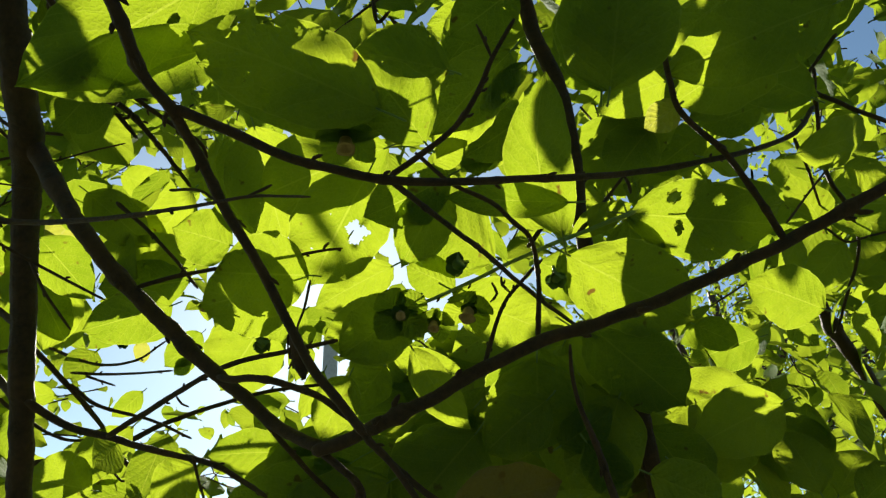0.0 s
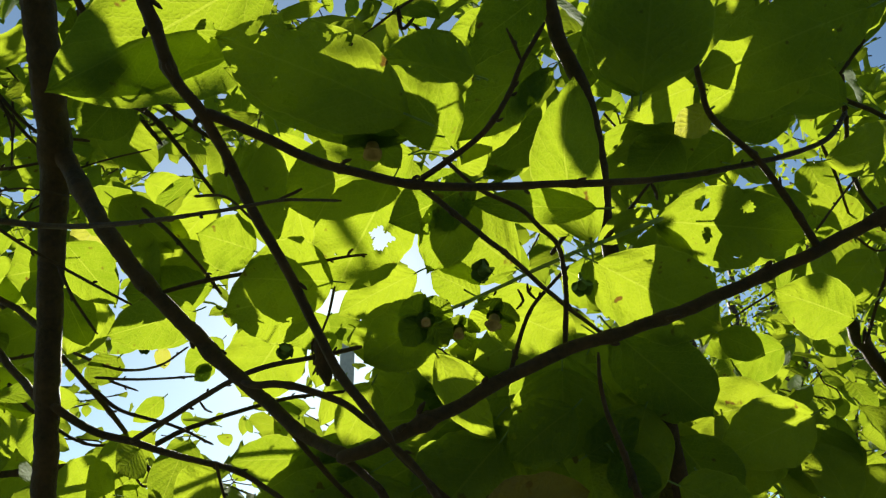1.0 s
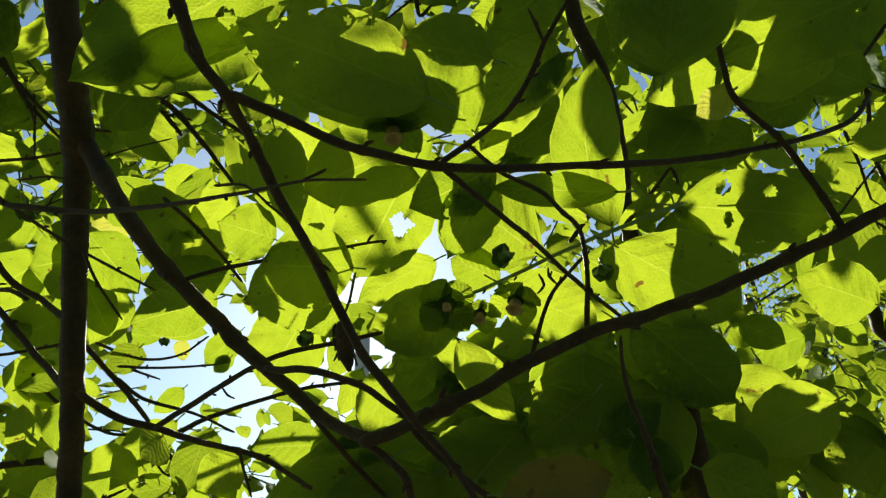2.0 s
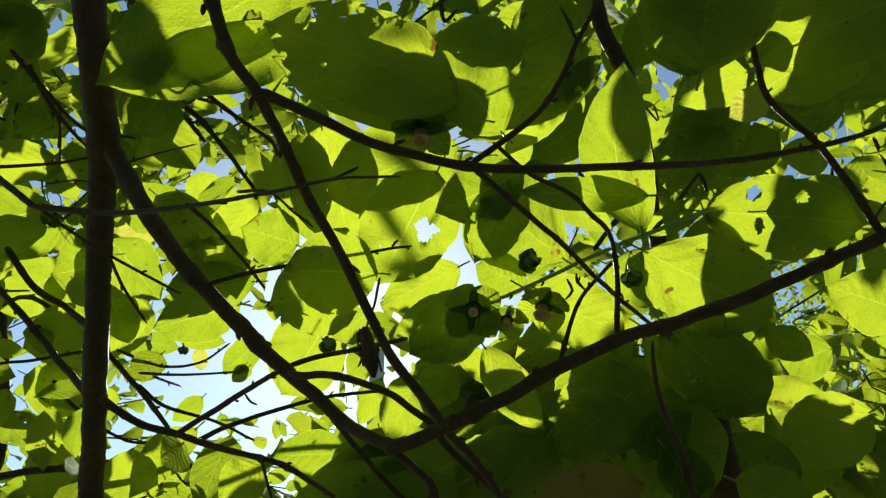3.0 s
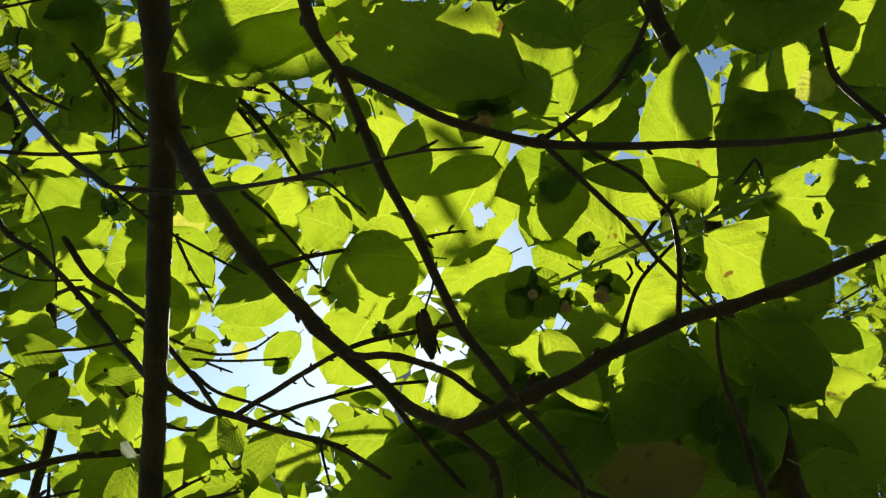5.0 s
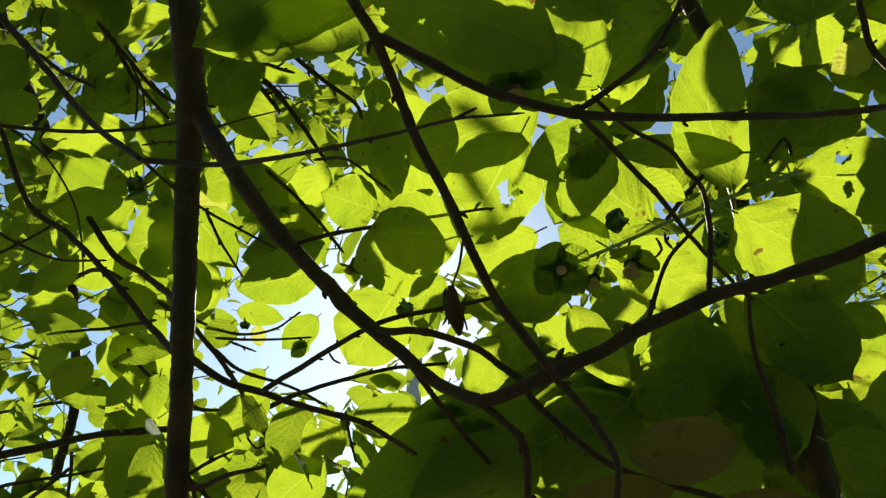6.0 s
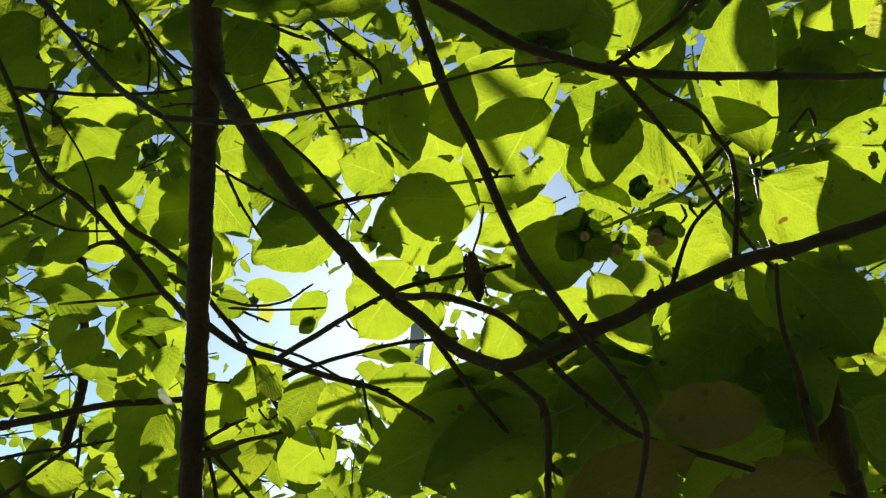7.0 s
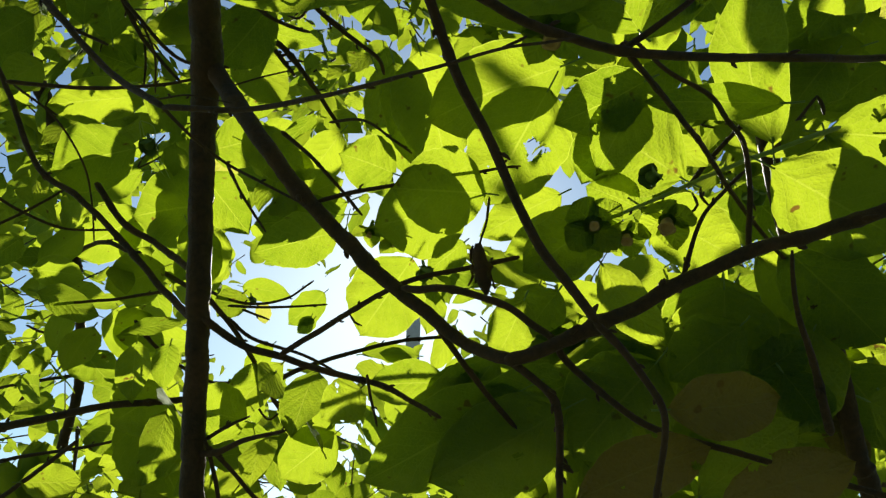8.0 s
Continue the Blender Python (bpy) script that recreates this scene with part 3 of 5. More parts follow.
limb("twig", 0.0045, 0.0043, (-0.6294, 0.7442, 2.0738), (-0.5963, 0.7732, 2.0308), (-0.5475, 0.7807, 2.0001), (-0.4794, 0.7573, 1.9476), knobs=2)
limb("twig", 0.0022, 0.0023, (-0.7646, 0.9331, 1.9969), (-0.6827, 0.9359, 2.0033), (-0.6128, 0.9355, 2.0132), knobs=2)
limb("twig", 0.0025, 0.0017, (-0.5266, 0.5299, 2.1876), (-0.4921, 0.5554, 2.1507), (-0.4515, 0.5813, 2.1138), (-0.397, 0.5908, 2.1055), knobs=3)
limb("twig", 0.0014, 0.0011, (-0.4921, 0.5554, 2.1507), (-0.4787, 0.5758, 2.1192), (-0.4797, 0.5981, 2.0826), knobs=1)
limb("twig", 0.0035, 0.0020, (-0.6784, 0.9838, 1.9902), (-0.6453, 1.0092, 1.9534), (-0.5778, 1.0409, 1.9139), (-0.5176, 1.0503, 1.912), knobs=4)
limb("twig", 0.0039, 0.0031, (-0.8507, 1.1742, 1.8778), (-0.7761, 1.2215, 1.8125), (-0.7397, 1.2595, 1.7545), knobs=3)
limb("twig", 0.0023, 0.0016, (-0.5421, 0.4894, 2.099), (-0.5204, 0.5009, 2.084), (-0.5012, 0.5082, 2.0758), (-0.4842, 0.5142, 2.0695), knobs=3)
limb("twig", 0.0030, 0.0018, (-0.5426, 0.573, 2.2169), (-0.5211, 0.5986, 2.1771), (-0.5021, 0.614, 2.1546), (-0.4767, 0.6318, 2.1293), knobs=3)
limb("twig", 0.0017, 0.0014, (-0.5826, 0.6899, 2.2666), (-0.5821, 0.7051, 2.2399), (-0.5854, 0.7205, 2.2118), knobs=1)
limb("twig", 0.0039, 0.0021, (-0.3933, 0.5959, 2.2129), (-0.3793, 0.6156, 2.1815), (-0.3636, 0.629, 2.1618), (-0.3446, 0.6444, 2.1392), knobs=3)
limb("twig", 0.0022, 0.0017, (-0.3659, 0.5553, 2.1585), (-0.3409, 0.5667, 2.1444), (-0.3229, 0.5726, 2.1385), (-0.306, 0.577, 2.1348), knobs=3)
limb("twig", 0.0018, 0.0018, (-0.3637, 0.6306, 2.1589), (-0.3537, 0.6312, 2.1603), (-0.3495, 0.6278, 2.1674), knobs=0)
limb("twig", 0.0026, 0.0015, (-0.8404, 0.8146, 2.1164), (-0.7926, 0.8345, 2.093), (-0.7365, 0.8522, 2.0755), (-0.6676, 0.8613, 2.0762), knobs=3)
limb("twig", 0.0021, 0.0018, (-0.7945, 0.7884, 2.0411), (-0.7482, 0.7834, 2.0613), (-0.6955, 0.7753, 2.0882), knobs=2)
limb("twig", 0.0034, 0.0019, (-0.9267, 1.1878, 2.1008), (-0.9363, 1.143, 2.0447), (-0.9764, 1.1322, 2.0541), knobs=2)
limb("twig", 0.0034, 0.0024, (-0.9304, 1.2441, 2.0007), (-0.9797, 1.1822, 1.9651), (-1.041, 1.1809, 1.9525), knobs=2)
limb("twig", 0.0039, 0.0030, (-0.9245, 1.1865, 2.1036), (-0.9916, 1.2287, 2.0128), (-1.0698, 1.2749, 1.9123), knobs=3)
limb("twig", 0.0033, 0.0021, (-0.9489, 1.1238, 1.81), (-0.8938, 1.125, 1.8213), (-0.7929, 1.1299, 1.8373), (-0.7102, 1.1308, 1.8558), knobs=3)
limb("twig", 0.0039, 0.0032, (-0.9028, 1.0939, 1.7412), (-0.8411, 1.0799, 1.781), (-0.7704, 1.0627, 1.8285), knobs=2)
limb("twig", 0.0034, 0.0030, (-0.9313, 1.2916, 1.9166), (-0.9385, 1.3198, 1.865), (-0.9523, 1.3658, 1.7805), knobs=1)
limb("twig", 0.0020, 0.0016, (-0.6408, 1.0068, 1.9588), (-0.6212, 1.013, 1.9526), (-0.6185, 1.0253, 1.9316), knobs=0)
limb("twig", 0.0020, 0.0012, (-0.3922, 0.6899, 1.7287), (-0.3687, 0.6804, 1.738), (-0.3471, 0.6782, 1.7471), knobs=2)
limb("twig", 0.0017, 0.0014, (-0.4558, 0.9434, 1.8501), (-0.4376, 0.9589, 1.8274), (-0.4222, 0.9569, 1.8345), knobs=1)
limb("twig", 0.0015, 0.0011, (-0.2254, 0.6224, 1.765), (-0.225, 0.638, 1.7522), (-0.2215, 0.6592, 1.7306), knobs=1)
limb("twig", 0.0017, 0.0013, (-0.29, 0.6305, 2.055), (-0.2469, 0.6079, 2.0353), (-0.2133, 0.5947, 1.9989), (-0.1915, 0.5936, 1.9786), knobs=2)
limb("twig", 0.0019, 0.0017, (0.1769, 0.5662, 1.9974), (0.1817, 0.5713, 1.9898), (0.1828, 0.5757, 1.9827), knobs=0)
limb("twig", 0.0029, 0.0024, (0.2589, 0.6835, 2.2362), (0.2257, 0.6895, 2.1607), (0.1817, 0.6863, 2.1013), (0.1538, 0.6989, 2.0795), knobs=2)
limb("twig", 0.0012, 0.0010, (0.0364, 0.498, 1.8554), (0.0403, 0.5025, 1.8476), (0.0347, 0.5057, 1.8421), knobs=0)
limb("twig", 0.0014, 0.0011, (0.3389, 0.6411, 2.0496), (0.341, 0.6504, 2.0336), (0.3509, 0.6552, 2.0251), knobs=0)
limb("twig", 0.0028, 0.0018, (0.5481, 0.7125, 2.3159), (0.507, 0.7383, 2.2712), (0.4784, 0.7548, 2.2426), knobs=2)
limb("twig", 0.0021, 0.0015, (-0.0481, 0.5938, 2.2615), (-0.0296, 0.6076, 2.2376), (-0.0144, 0.6213, 2.2139), (0.0071, 0.6385, 2.1841), knobs=3)
limb("twig", 0.0023, 0.0018, (-0.0566, 0.4936, 2.1751), (-0.0533, 0.5049, 2.1554), (-0.0404, 0.4997, 2.1646), knobs=1)

# flowers and buds
flower((-0.0358, 0.5087, 1.8386), (0.09, -0.68, -0.73), 0.0481, petals=0.45)
flower((-0.0103, 0.5206, 1.8351), (-0.06, -0.33, -0.94), 0.0356, petals=0.7)
flower((0.0177, 0.5059, 1.8378), (-0.18, -0.38, -0.91), 0.0424, petals=0.8)
flower((0.0147, 0.5102, 1.8802), (-0.64, -0.59, -0.49), 0.0276, False)
flower((0.0936, 0.5391, 1.881), (-0.04, -0.28, -0.96), 0.0253, False)
flower((-0.0644, 0.3981, 1.9245), (0.05, -0.18, -0.98), 0.0458, petals=0.8)
flower((-0.2355, 0.6297, 1.9139), (-0.16, -0.03, -0.99), 0.0342, petals=0.5)
flower((-0.2123, 0.636, 1.9067), (0.25, 0.1, -0.96), 0.0342, petals=0.5)
flower((-0.1862, 0.6638, 1.8898), (0.17, -0.17, -0.97), 0.0270, False)
flower((-0.4819, 0.6133, 2.0279), (0.29, -0.13, -0.95), 0.0307, False)
flower((-0.6353, 1.2926, 2.1758), (0.26, -0.24, -0.94), 0.0292, False)
limb("twig", 0.0013, 0.0008, (-0.114, 0.5404, 1.8876), (-0.1164, 0.5335, 1.8595), (-0.1217, 0.5327, 1.8397), (-0.1241, 0.5409, 1.8246), knobs=0)
bagworm_case((-0.1235, 0.5325, 1.8396), (-0.1177, 0.5533, 1.8044), 0.0068)

# leaves that hang nearest: base, tip, width, facing, bend, fold
leaf((-0.1289, 0.3474, 2.058), (-0.3217, 0.4058, 1.997), 0.0849, (0.31, -0.52, -0.80), 0.03, 0.12, holes=1, sunlit=True)
leaf((-0.0351, 0.3608, 1.915), (-0.1654, 0.3343, 1.971), 0.0676, (0.04, -0.77, -0.64), 0.06, 0.2, holes=2, sunlit=True, bites=((0.8, 0.55, 0.05), (0.62, 0.75, 0.06)))
leaf((-0.0081, 0.3863, 1.906), (-0.0516, 0.3634, 1.966), 0.0501, (-0.22, -0.95, -0.22), 0.08, 0.25, sunlit=True)
leaf((0.0124, 0.4025, 1.987), (-0.0595, 0.3887, 2), 0.0521, (-0.09, -0.73, -0.67), 0.08, 0.25, holes=1)
leaf((0.0676, 0.4512, 2.0535), (-0.0015, 0.4591, 1.9747), 0.0591, (0.3, -0.89, -0.35), 0.08, 0.25, holes=1)
leaf((0.0804, 0.455, 2.0427), (0.033, 0.4658, 1.9939), 0.0205, (0.21, -0.89, -0.4), 0.08, 0.25, sunlit=True)
leaf((0.0935, 0.4793, 1.883), (0.0827, 0.3972, 1.977), 0.0520, (-0.18, -0.65, -0.74), 0.05, 0.15, sunlit=True, skew=-0.1)
leaf((0.0956, 0.4497, 1.894), (0.0023, 0.4552, 1.9082), 0.0264, (-0.14, -0.8, -0.58), 0.08, 0.25)
leaf((-0.0616, 0.5028, 1.968), (-0.1186, 0.5659, 1.895), 0.0819, (0.01, -0.75, -0.66), 0.05, 0.15, holes=1, sunlit=True, bites=((0.45, -0.36, 0.085),))
leaf((-0.0457, 0.5222, 2.0118), (-0.1745, 0.5629, 1.9905), 0.0836, (-0.12, -0.73, -0.68), 0.08, 0.25, sunlit=True)
leaf((-0.181, 0.5533, 2.0707), (-0.1589, 0.6156, 1.9721), 0.0843, (0.17, -0.85, -0.5), 0.08, 0.25, sunlit=True)
leaf((0.008, 0.4609, 1.9325), (-0.0604, 0.4684, 1.9025), 0.0478, (0.15, -0.82, -0.55), 0.08, 0.25, holes=1)
leaf((0.0045, 0.4763, 1.9295), (-0.0319, 0.4785, 1.8639), 0.0448, (0.18, -0.97, -0.14), 0.08, 0.25, holes=1)
leaf((0.0416, 0.5339, 1.8922), (-0.047, 0.5482, 1.9822), 0.0848, (-0.47, -0.82, -0.33), 0.08, 0.25, sunlit=True)
leaf((-0.0071, 0.5406, 1.9572), (-0.0351, 0.5622, 1.9122), 0.0492, (0.01, -0.9, -0.44), 0.08, 0.25, sunlit=True)
leaf((0.0089, 0.5605, 1.883), (-0.0337, 0.5549, 1.905), 0.0377, (-0.20, -0.85, -0.48), 0.08, 0.25, sunlit=True)
leaf((-0.0267, 0.5165, 1.852), (-0.0895, 0.5466, 1.8195), 0.0534, (-0.12, -0.84, -0.54), 0.03, 0.25, holes=1)
leaf((0.0069, 0.5334, 1.8675), (0.0952, 0.5996, 1.8513), 0.0583, (0.33, -0.61, -0.72), 0.08, 0.25, sunlit=True)
leaf((-0.0287, 0.5373, 1.8198), (0.012, 0.5503, 1.7552), 0.0366, (-0.45, -0.78, -0.44), 0.08, 0.25, sunlit=True)
leaf((0.0998, 0.5089, 1.883), (0.2155, 0.5757, 1.847), 0.0814, (-0.27, -0.74, -0.61), 0.06, 0.2, holes=1, sunlit=True)
leaf((0.121, 0.5766, 1.852), (0.2208, 0.6577, 1.791), 0.0725, (-0.27, -0.80, -0.54), 0.08, 0.2, holes=1)
leaf((0.1675, 0.5528, 1.9461), (0.3223, 0.5832, 1.9428), 0.0721, (0.14, -0.79, -0.6), 0.08, 0.25, holes=2, sunlit=True)
leaf((0.1045, 0.3273, 1.892), (0.1109, 0.2693, 1.949), 0.0698, (-0.25, -0.51, -0.82), 0.06, 0.2)
leaf((0.2992, 0.3759, 2.009), (0.1674, 0.3843, 1.954), 0.0675, (-0.34, -0.55, -0.76), 0.06, 0.2, holes=1, sunlit=True)
leaf((0.1847, 0.4355, 1.995), (0.1251, 0.4275, 1.962), 0.0391, (-0.30, -0.71, -0.64), 0.08, 0.25, sunlit=True)
leaf((0.1708, 0.3896, 1.9317), (0.1469, 0.4025, 1.9222), 0.0231, (-0.2, -0.79, -0.57), 0.08, 0.25, young=True, sunlit=True)
leaf((0.4198, 0.7376, 1.923), (0.3402, 0.7293, 1.957), 0.0709, (-0.04, -0.81, -0.58), 0.08, 0.25, sunlit=True)
leaf((0.3697, 0.9951, 2.0215), (0.4206, 0.9817, 1.9797), 0.0498, (-0.45, -0.85, -0.27), 0.08, 0.25)
leaf((0.5065, 1.102, 2.0381), (0.3919, 1.1207, 2.0057), 0.0784, (-0.08, -0.96, -0.27), 0.08, 0.25, sunlit=True)
leaf((-0.0027, 0.4936, 1.6921), (0.0776, 0.5125, 1.7049), 0.0428, (0.26, -0.93, -0.24), 0.15, 0.25, old=True)
leaf((-0.0595, 0.5277, 1.6446), (0.0342, 0.5349, 1.6812), 0.0410, (0.12, -0.99, -0.12), 0.15, 0.25, old=True, holes=1)
leaf((0.0335, 0.5398, 1.6458), (0.1277, 0.5518, 1.6743), 0.0410, (0.15, -0.99, -0.07), 0.08, 0.25, old=True, holes=1)
leaf((-0.1175, 0.5493, 1.8977), (-0.1951, 0.5321, 1.8958), 0.0734, (0.19, -0.81, -0.56), 0.04, 0.25, holes=1)
leaf((-0.2144, 0.6233, 1.977), (-0.2613, 0.5879, 1.9786), 0.0573, (0.49, -0.67, -0.55), 0.08, 0.25, sunlit=True)
leaf((-0.2712, 0.6383, 1.9202), (-0.3432, 0.6148, 1.8865), 0.0538, (0.45, -0.8, -0.4), 0.08, 0.25, sunlit=True)
leaf((-0.2877, 0.7125, 1.9881), (-0.4081, 0.7359, 1.9964), 0.0601, (-0.2, -0.84, -0.51), 0.08, 0.25, holes=1)
leaf((-0.5027, 0.8765, 2.1241), (-0.6777, 0.8957, 2.1194), 0.1159, (-0.07, -0.82, -0.57), 0.08, 0.25, sunlit=True)
leaf((-0.5784, 0.7181, 2.1911), (-0.7193, 0.7169, 2.1856), 0.0609, (0.03, -0.72, -0.69), 0.08, 0.25, sunlit=True)
leaf((-0.6299, 0.8025, 2.1738), (-0.7759, 0.8254, 2.1637), 0.1031, (-0.06, -0.71, -0.7), 0.08, 0.25, sunlit=True)
leaf((-0.2368, 0.8772, 2.0204), (-0.3201, 0.9494, 1.9391), 0.1052, (-0, -0.75, -0.66), 0.08, 0.25, sunlit=True)
leaf((-0.0885, 0.6036, 1.824), (-0.1139, 0.6111, 1.7711), 0.0410, (0.17, -0.96, -0.22), 0.08, 0.25, sunlit=True)
leaf((-0.0585, 0.6191, 1.8384), (-0.0877, 0.6343, 1.8045), 0.0404, (-0.01, -0.92, -0.4), 0.08, 0.25, holes=1)
leaf((-0.0585, 0.6895, 1.8782), (0.0167, 0.7085, 1.8573), 0.0329, (0.11, -0.9, -0.42), 0.08, 0.25, sunlit=True)
leaf((-0.246, 0.6883, 1.7763), (-0.2752, 0.6686, 1.7424), 0.0444, (0.56, -0.83, -0), 0.08, 0.25, holes=1, sunlit=True)
leaf((-0.1676, 0.7292, 1.7934), (-0.2553, 0.7425, 1.797), 0.0458, (-0.16, -0.95, -0.27), 0.08, 0.25, sunlit=True)
leaf((-0.0568, 0.6465, 1.7411), (-0.1768, 0.6631, 1.6824), 0.0800, (-0, -0.96, -0.27), 0.08, 0.25, holes=1)
leaf((-0.0955, 0.6663, 1.7631), (-0.2401, 0.6892, 1.6874), 0.0755, (0.02, -0.95, -0.32), 0.08, 0.25, holes=1)
leaf((0.0215, 0.6367, 1.7773), (-0.0534, 0.6684, 1.7032), 0.0922, (-0.11, -0.95, -0.29), 0.08, 0.25, holes=1)
leaf((0.0785, 0.6067, 1.8311), (0.0742, 0.651, 1.7582), 0.0850, (-0.18, -0.85, -0.5), 0.08, 0.25)
leaf((0.0214, 0.6636, 1.8076), (-0.0418, 0.6987, 1.7419), 0.0776, (-0.12, -0.92, -0.37), 0.08, 0.25)
leaf((0.1516, 0.6302, 1.8014), (0.1054, 0.643, 1.712), 0.0708, (-0.14, -0.99, -0.07), 0.08, 0.25)
leaf((0.1859, 0.6832, 1.7871), (0.2385, 0.7253, 1.7254), 0.0718, (-0.07, -0.8, -0.6), 0.08, 0.25, holes=1)
leaf((0.3131, 0.7562, 1.8054), (0.2486, 0.78, 1.7579), 0.0675, (-0.25, -0.96, -0.14), 0.08, 0.25)
leaf((-0.368, 1.0545, 1.8342), (-0.4523, 1.077, 1.774), 0.0828, (0.06, -0.91, -0.42), 0.08, 0.25, sunlit=True)
leaf((-0.6823, 1.0433, 1.8842), (-0.6183, 1.1282, 1.7501), 0.1129, (0.5, -0.82, -0.28), 0.08, 0.25)
leaf((-0.4224, 0.8561, 1.7941), (-0.5008, 0.8389, 1.8117), 0.0731, (0.17, -0.97, -0.17), 0.08, 0.25)
leaf((-0.178, 0.7149, 1.7759), (-0.1031, 0.7386, 1.7472), 0.0769, (0.2, -0.95, -0.25), 0.08, 0.25, holes=1)
leaf((-0.6416, 0.7681, 2.2981), (-0.7037, 0.7511, 2.3176), 0.0429, (0.07, -0.85, -0.52), 0.08, 0.25)
leaf((-0.491, 0.5121, 2.2214), (-0.5573, 0.5289, 2.1852), 0.0583, (0.32, -0.5, -0.81), 0.08, 0.25)
leaf((-0.4712, 0.6379, 2.2831), (-0.4808, 0.6031, 2.3386), 0.0231, (0.4, -0.8, -0.43), 0.08, 0.25, sunlit=True)
leaf((-0.3478, 0.5597, 2.1627), (-0.4251, 0.6135, 2.1271), 0.0657, (0.08, -0.46, -0.88), 0.08, 0.25)
leaf((-0.4371, 0.7058, 2.2919), (-0.3486, 0.7247, 2.2729), 0.0323, (0.03, -0.78, -0.63), 0.08, 0.25, sunlit=True)
leaf((-0.5067, 0.9209, 2.3006), (-0.4168, 0.9464, 2.2708), 0.0570, (0.08, -0.86, -0.5), 0.08, 0.25, sunlit=True)
leaf((-0.3082, 0.7302, 2.1225), (-0.3674, 0.76, 2.066), 0.0531, (0.24, -0.73, -0.64), 0.08, 0.25, sunlit=True)
leaf((-0.4735, 0.7881, 2.1476), (-0.5253, 0.8133, 2.0995), 0.0475, (0.29, -0.68, -0.67), 0.08, 0.25, young=True, sunlit=True)
leaf((-0.406, 0.676, 2.09), (-0.3403, 0.7143, 2.0362), 0.0545, (0.2, -0.9, -0.39), 0.08, 0.25)
leaf((-0.2129, 0.5794, 2.0862), (-0.1966, 0.6368, 1.9948), 0.0500, (0.21, -0.84, -0.49), 0.08, 0.25, holes=1)
leaf((0.0731, 0.6025, 2.2736), (-0.0052, 0.6055, 2.2583), 0.0412, (0.12, -0.67, -0.73), 0.08, 0.25, sunlit=True)
leaf((0.0628, 0.5517, 2.2303), (0.1177, 0.5699, 2.2079), 0.0319, (-0.1, -0.63, -0.77), 0.08, 0.25, sunlit=True)
leaf((-0.0048, 0.5349, 1.9994), (0.0242, 0.5275, 2.0154), 0.0266, (0.1, -0.82, -0.56), 0.08, 0.25, sunlit=True)
leaf((0.1044, 0.6719, 2.1645), (0.0318, 0.6907, 2.1242), 0.0611, (0.09, -0.83, -0.55), 0.08, 0.25)
leaf((0.2855, 0.5224, 2.0584), (0.2397, 0.5337, 2.0338), 0.0317, (0.02, -0.89, -0.45), 0.08, 0.25)
leaf((0.2559, 0.6811, 2.1555), (0.1893, 0.7053, 2.1071), 0.0606, (-0.01, -0.9, -0.43), 0.08, 0.25, holes=1)
leaf((0.1174, 0.5618, 1.9317), (0.176, 0.5516, 1.9562), 0.0257, (0.02, -0.9, -0.44), 0.08, 0.25, sunlit=True)
leaf((0.2705, 0.6431, 1.9843), (0.2034, 0.6532, 1.9588), 0.0371, (0.01, -0.92, -0.39), 0.08, 0.25, holes=1)
leaf((-0.4635, 0.6978, 2.0468), (-0.4096, 0.7397, 1.9857), 0.0611, (0.32, -0.89, -0.33), 0.08, 0.25, sunlit=True)
leaf((-0.5428, 0.8343, 2.063), (-0.5094, 0.8789, 1.9947), 0.0552, (0.43, -0.84, -0.34), 0.08, 0.25)
leaf((-0.1475, 0.6792, 1.927), (-0.1869, 0.6917, 1.9013), 0.0363, (0.06, -0.85, -0.52), 0.08, 0.25, sunlit=True)
leaf((-0.6446, 0.9717, 2.0746), (-0.7435, 0.9832, 2.0427), 0.0799, (0.1, -0.8, -0.59), 0.08, 0.25)
leaf((-0.6347, 1.1071, 2.0035), (-0.7768, 1.09, 2.0125), 0.0521, (0.09, -0.94, -0.32), 0.08, 0.25, sunlit=True)
leaf((-0.5811, 0.9501, 1.8689), (-0.6694, 0.9706, 1.8238), 0.0805, (0.08, -0.84, -0.54), 0.08, 0.25)
leaf((-0.5171, 1.1132, 1.8608), (-0.5513, 1.0707, 1.9256), 0.0608, (0.45, -0.84, -0.31), 0.08, 0.25, sunlit=True)
leaf((-0.4422, 1.0164, 1.8914), (-0.3737, 1.0669, 1.8181), 0.0691, (0.37, -0.89, -0.27), 0.08, 0.25, sunlit=True)
leaf((-0.8323, 1.4385, 2.2627), (-0.7232, 1.4559, 2.2489), 0.0533, (0.1, -0.93, -0.36), 0.08, 0.25, sunlit=True)
leaf((-0.7037, 1.3929, 2.2523), (-0.5995, 1.4109, 2.2369), 0.0515, (0.1, -0.92, -0.37), 0.08, 0.25, sunlit=True)
leaf((-0.7047, 1.5197, 2.276), (-0.7021, 1.5476, 2.2309), 0.0370, (0.39, -0.79, -0.47), 0.08, 0.25, young=True, sunlit=True)
leaf((-0.5053, 1.3566, 2.2133), (-0.586, 1.3853, 2.1557), 0.0646, (0.11, -0.82, -0.56), 0.08, 0.25, sunlit=True)
leaf((-0.5303, 1.3833, 2.1664), (-0.5671, 1.3968, 2.1396), 0.0306, (0.1, -0.83, -0.55), 0.08, 0.25)
leaf((-0.1441, 0.7221, 1.8059), (-0.1924, 0.7345, 1.7793), 0.0294, (-0.02, -0.92, -0.4), 0.08, 0.25, sunlit=True)
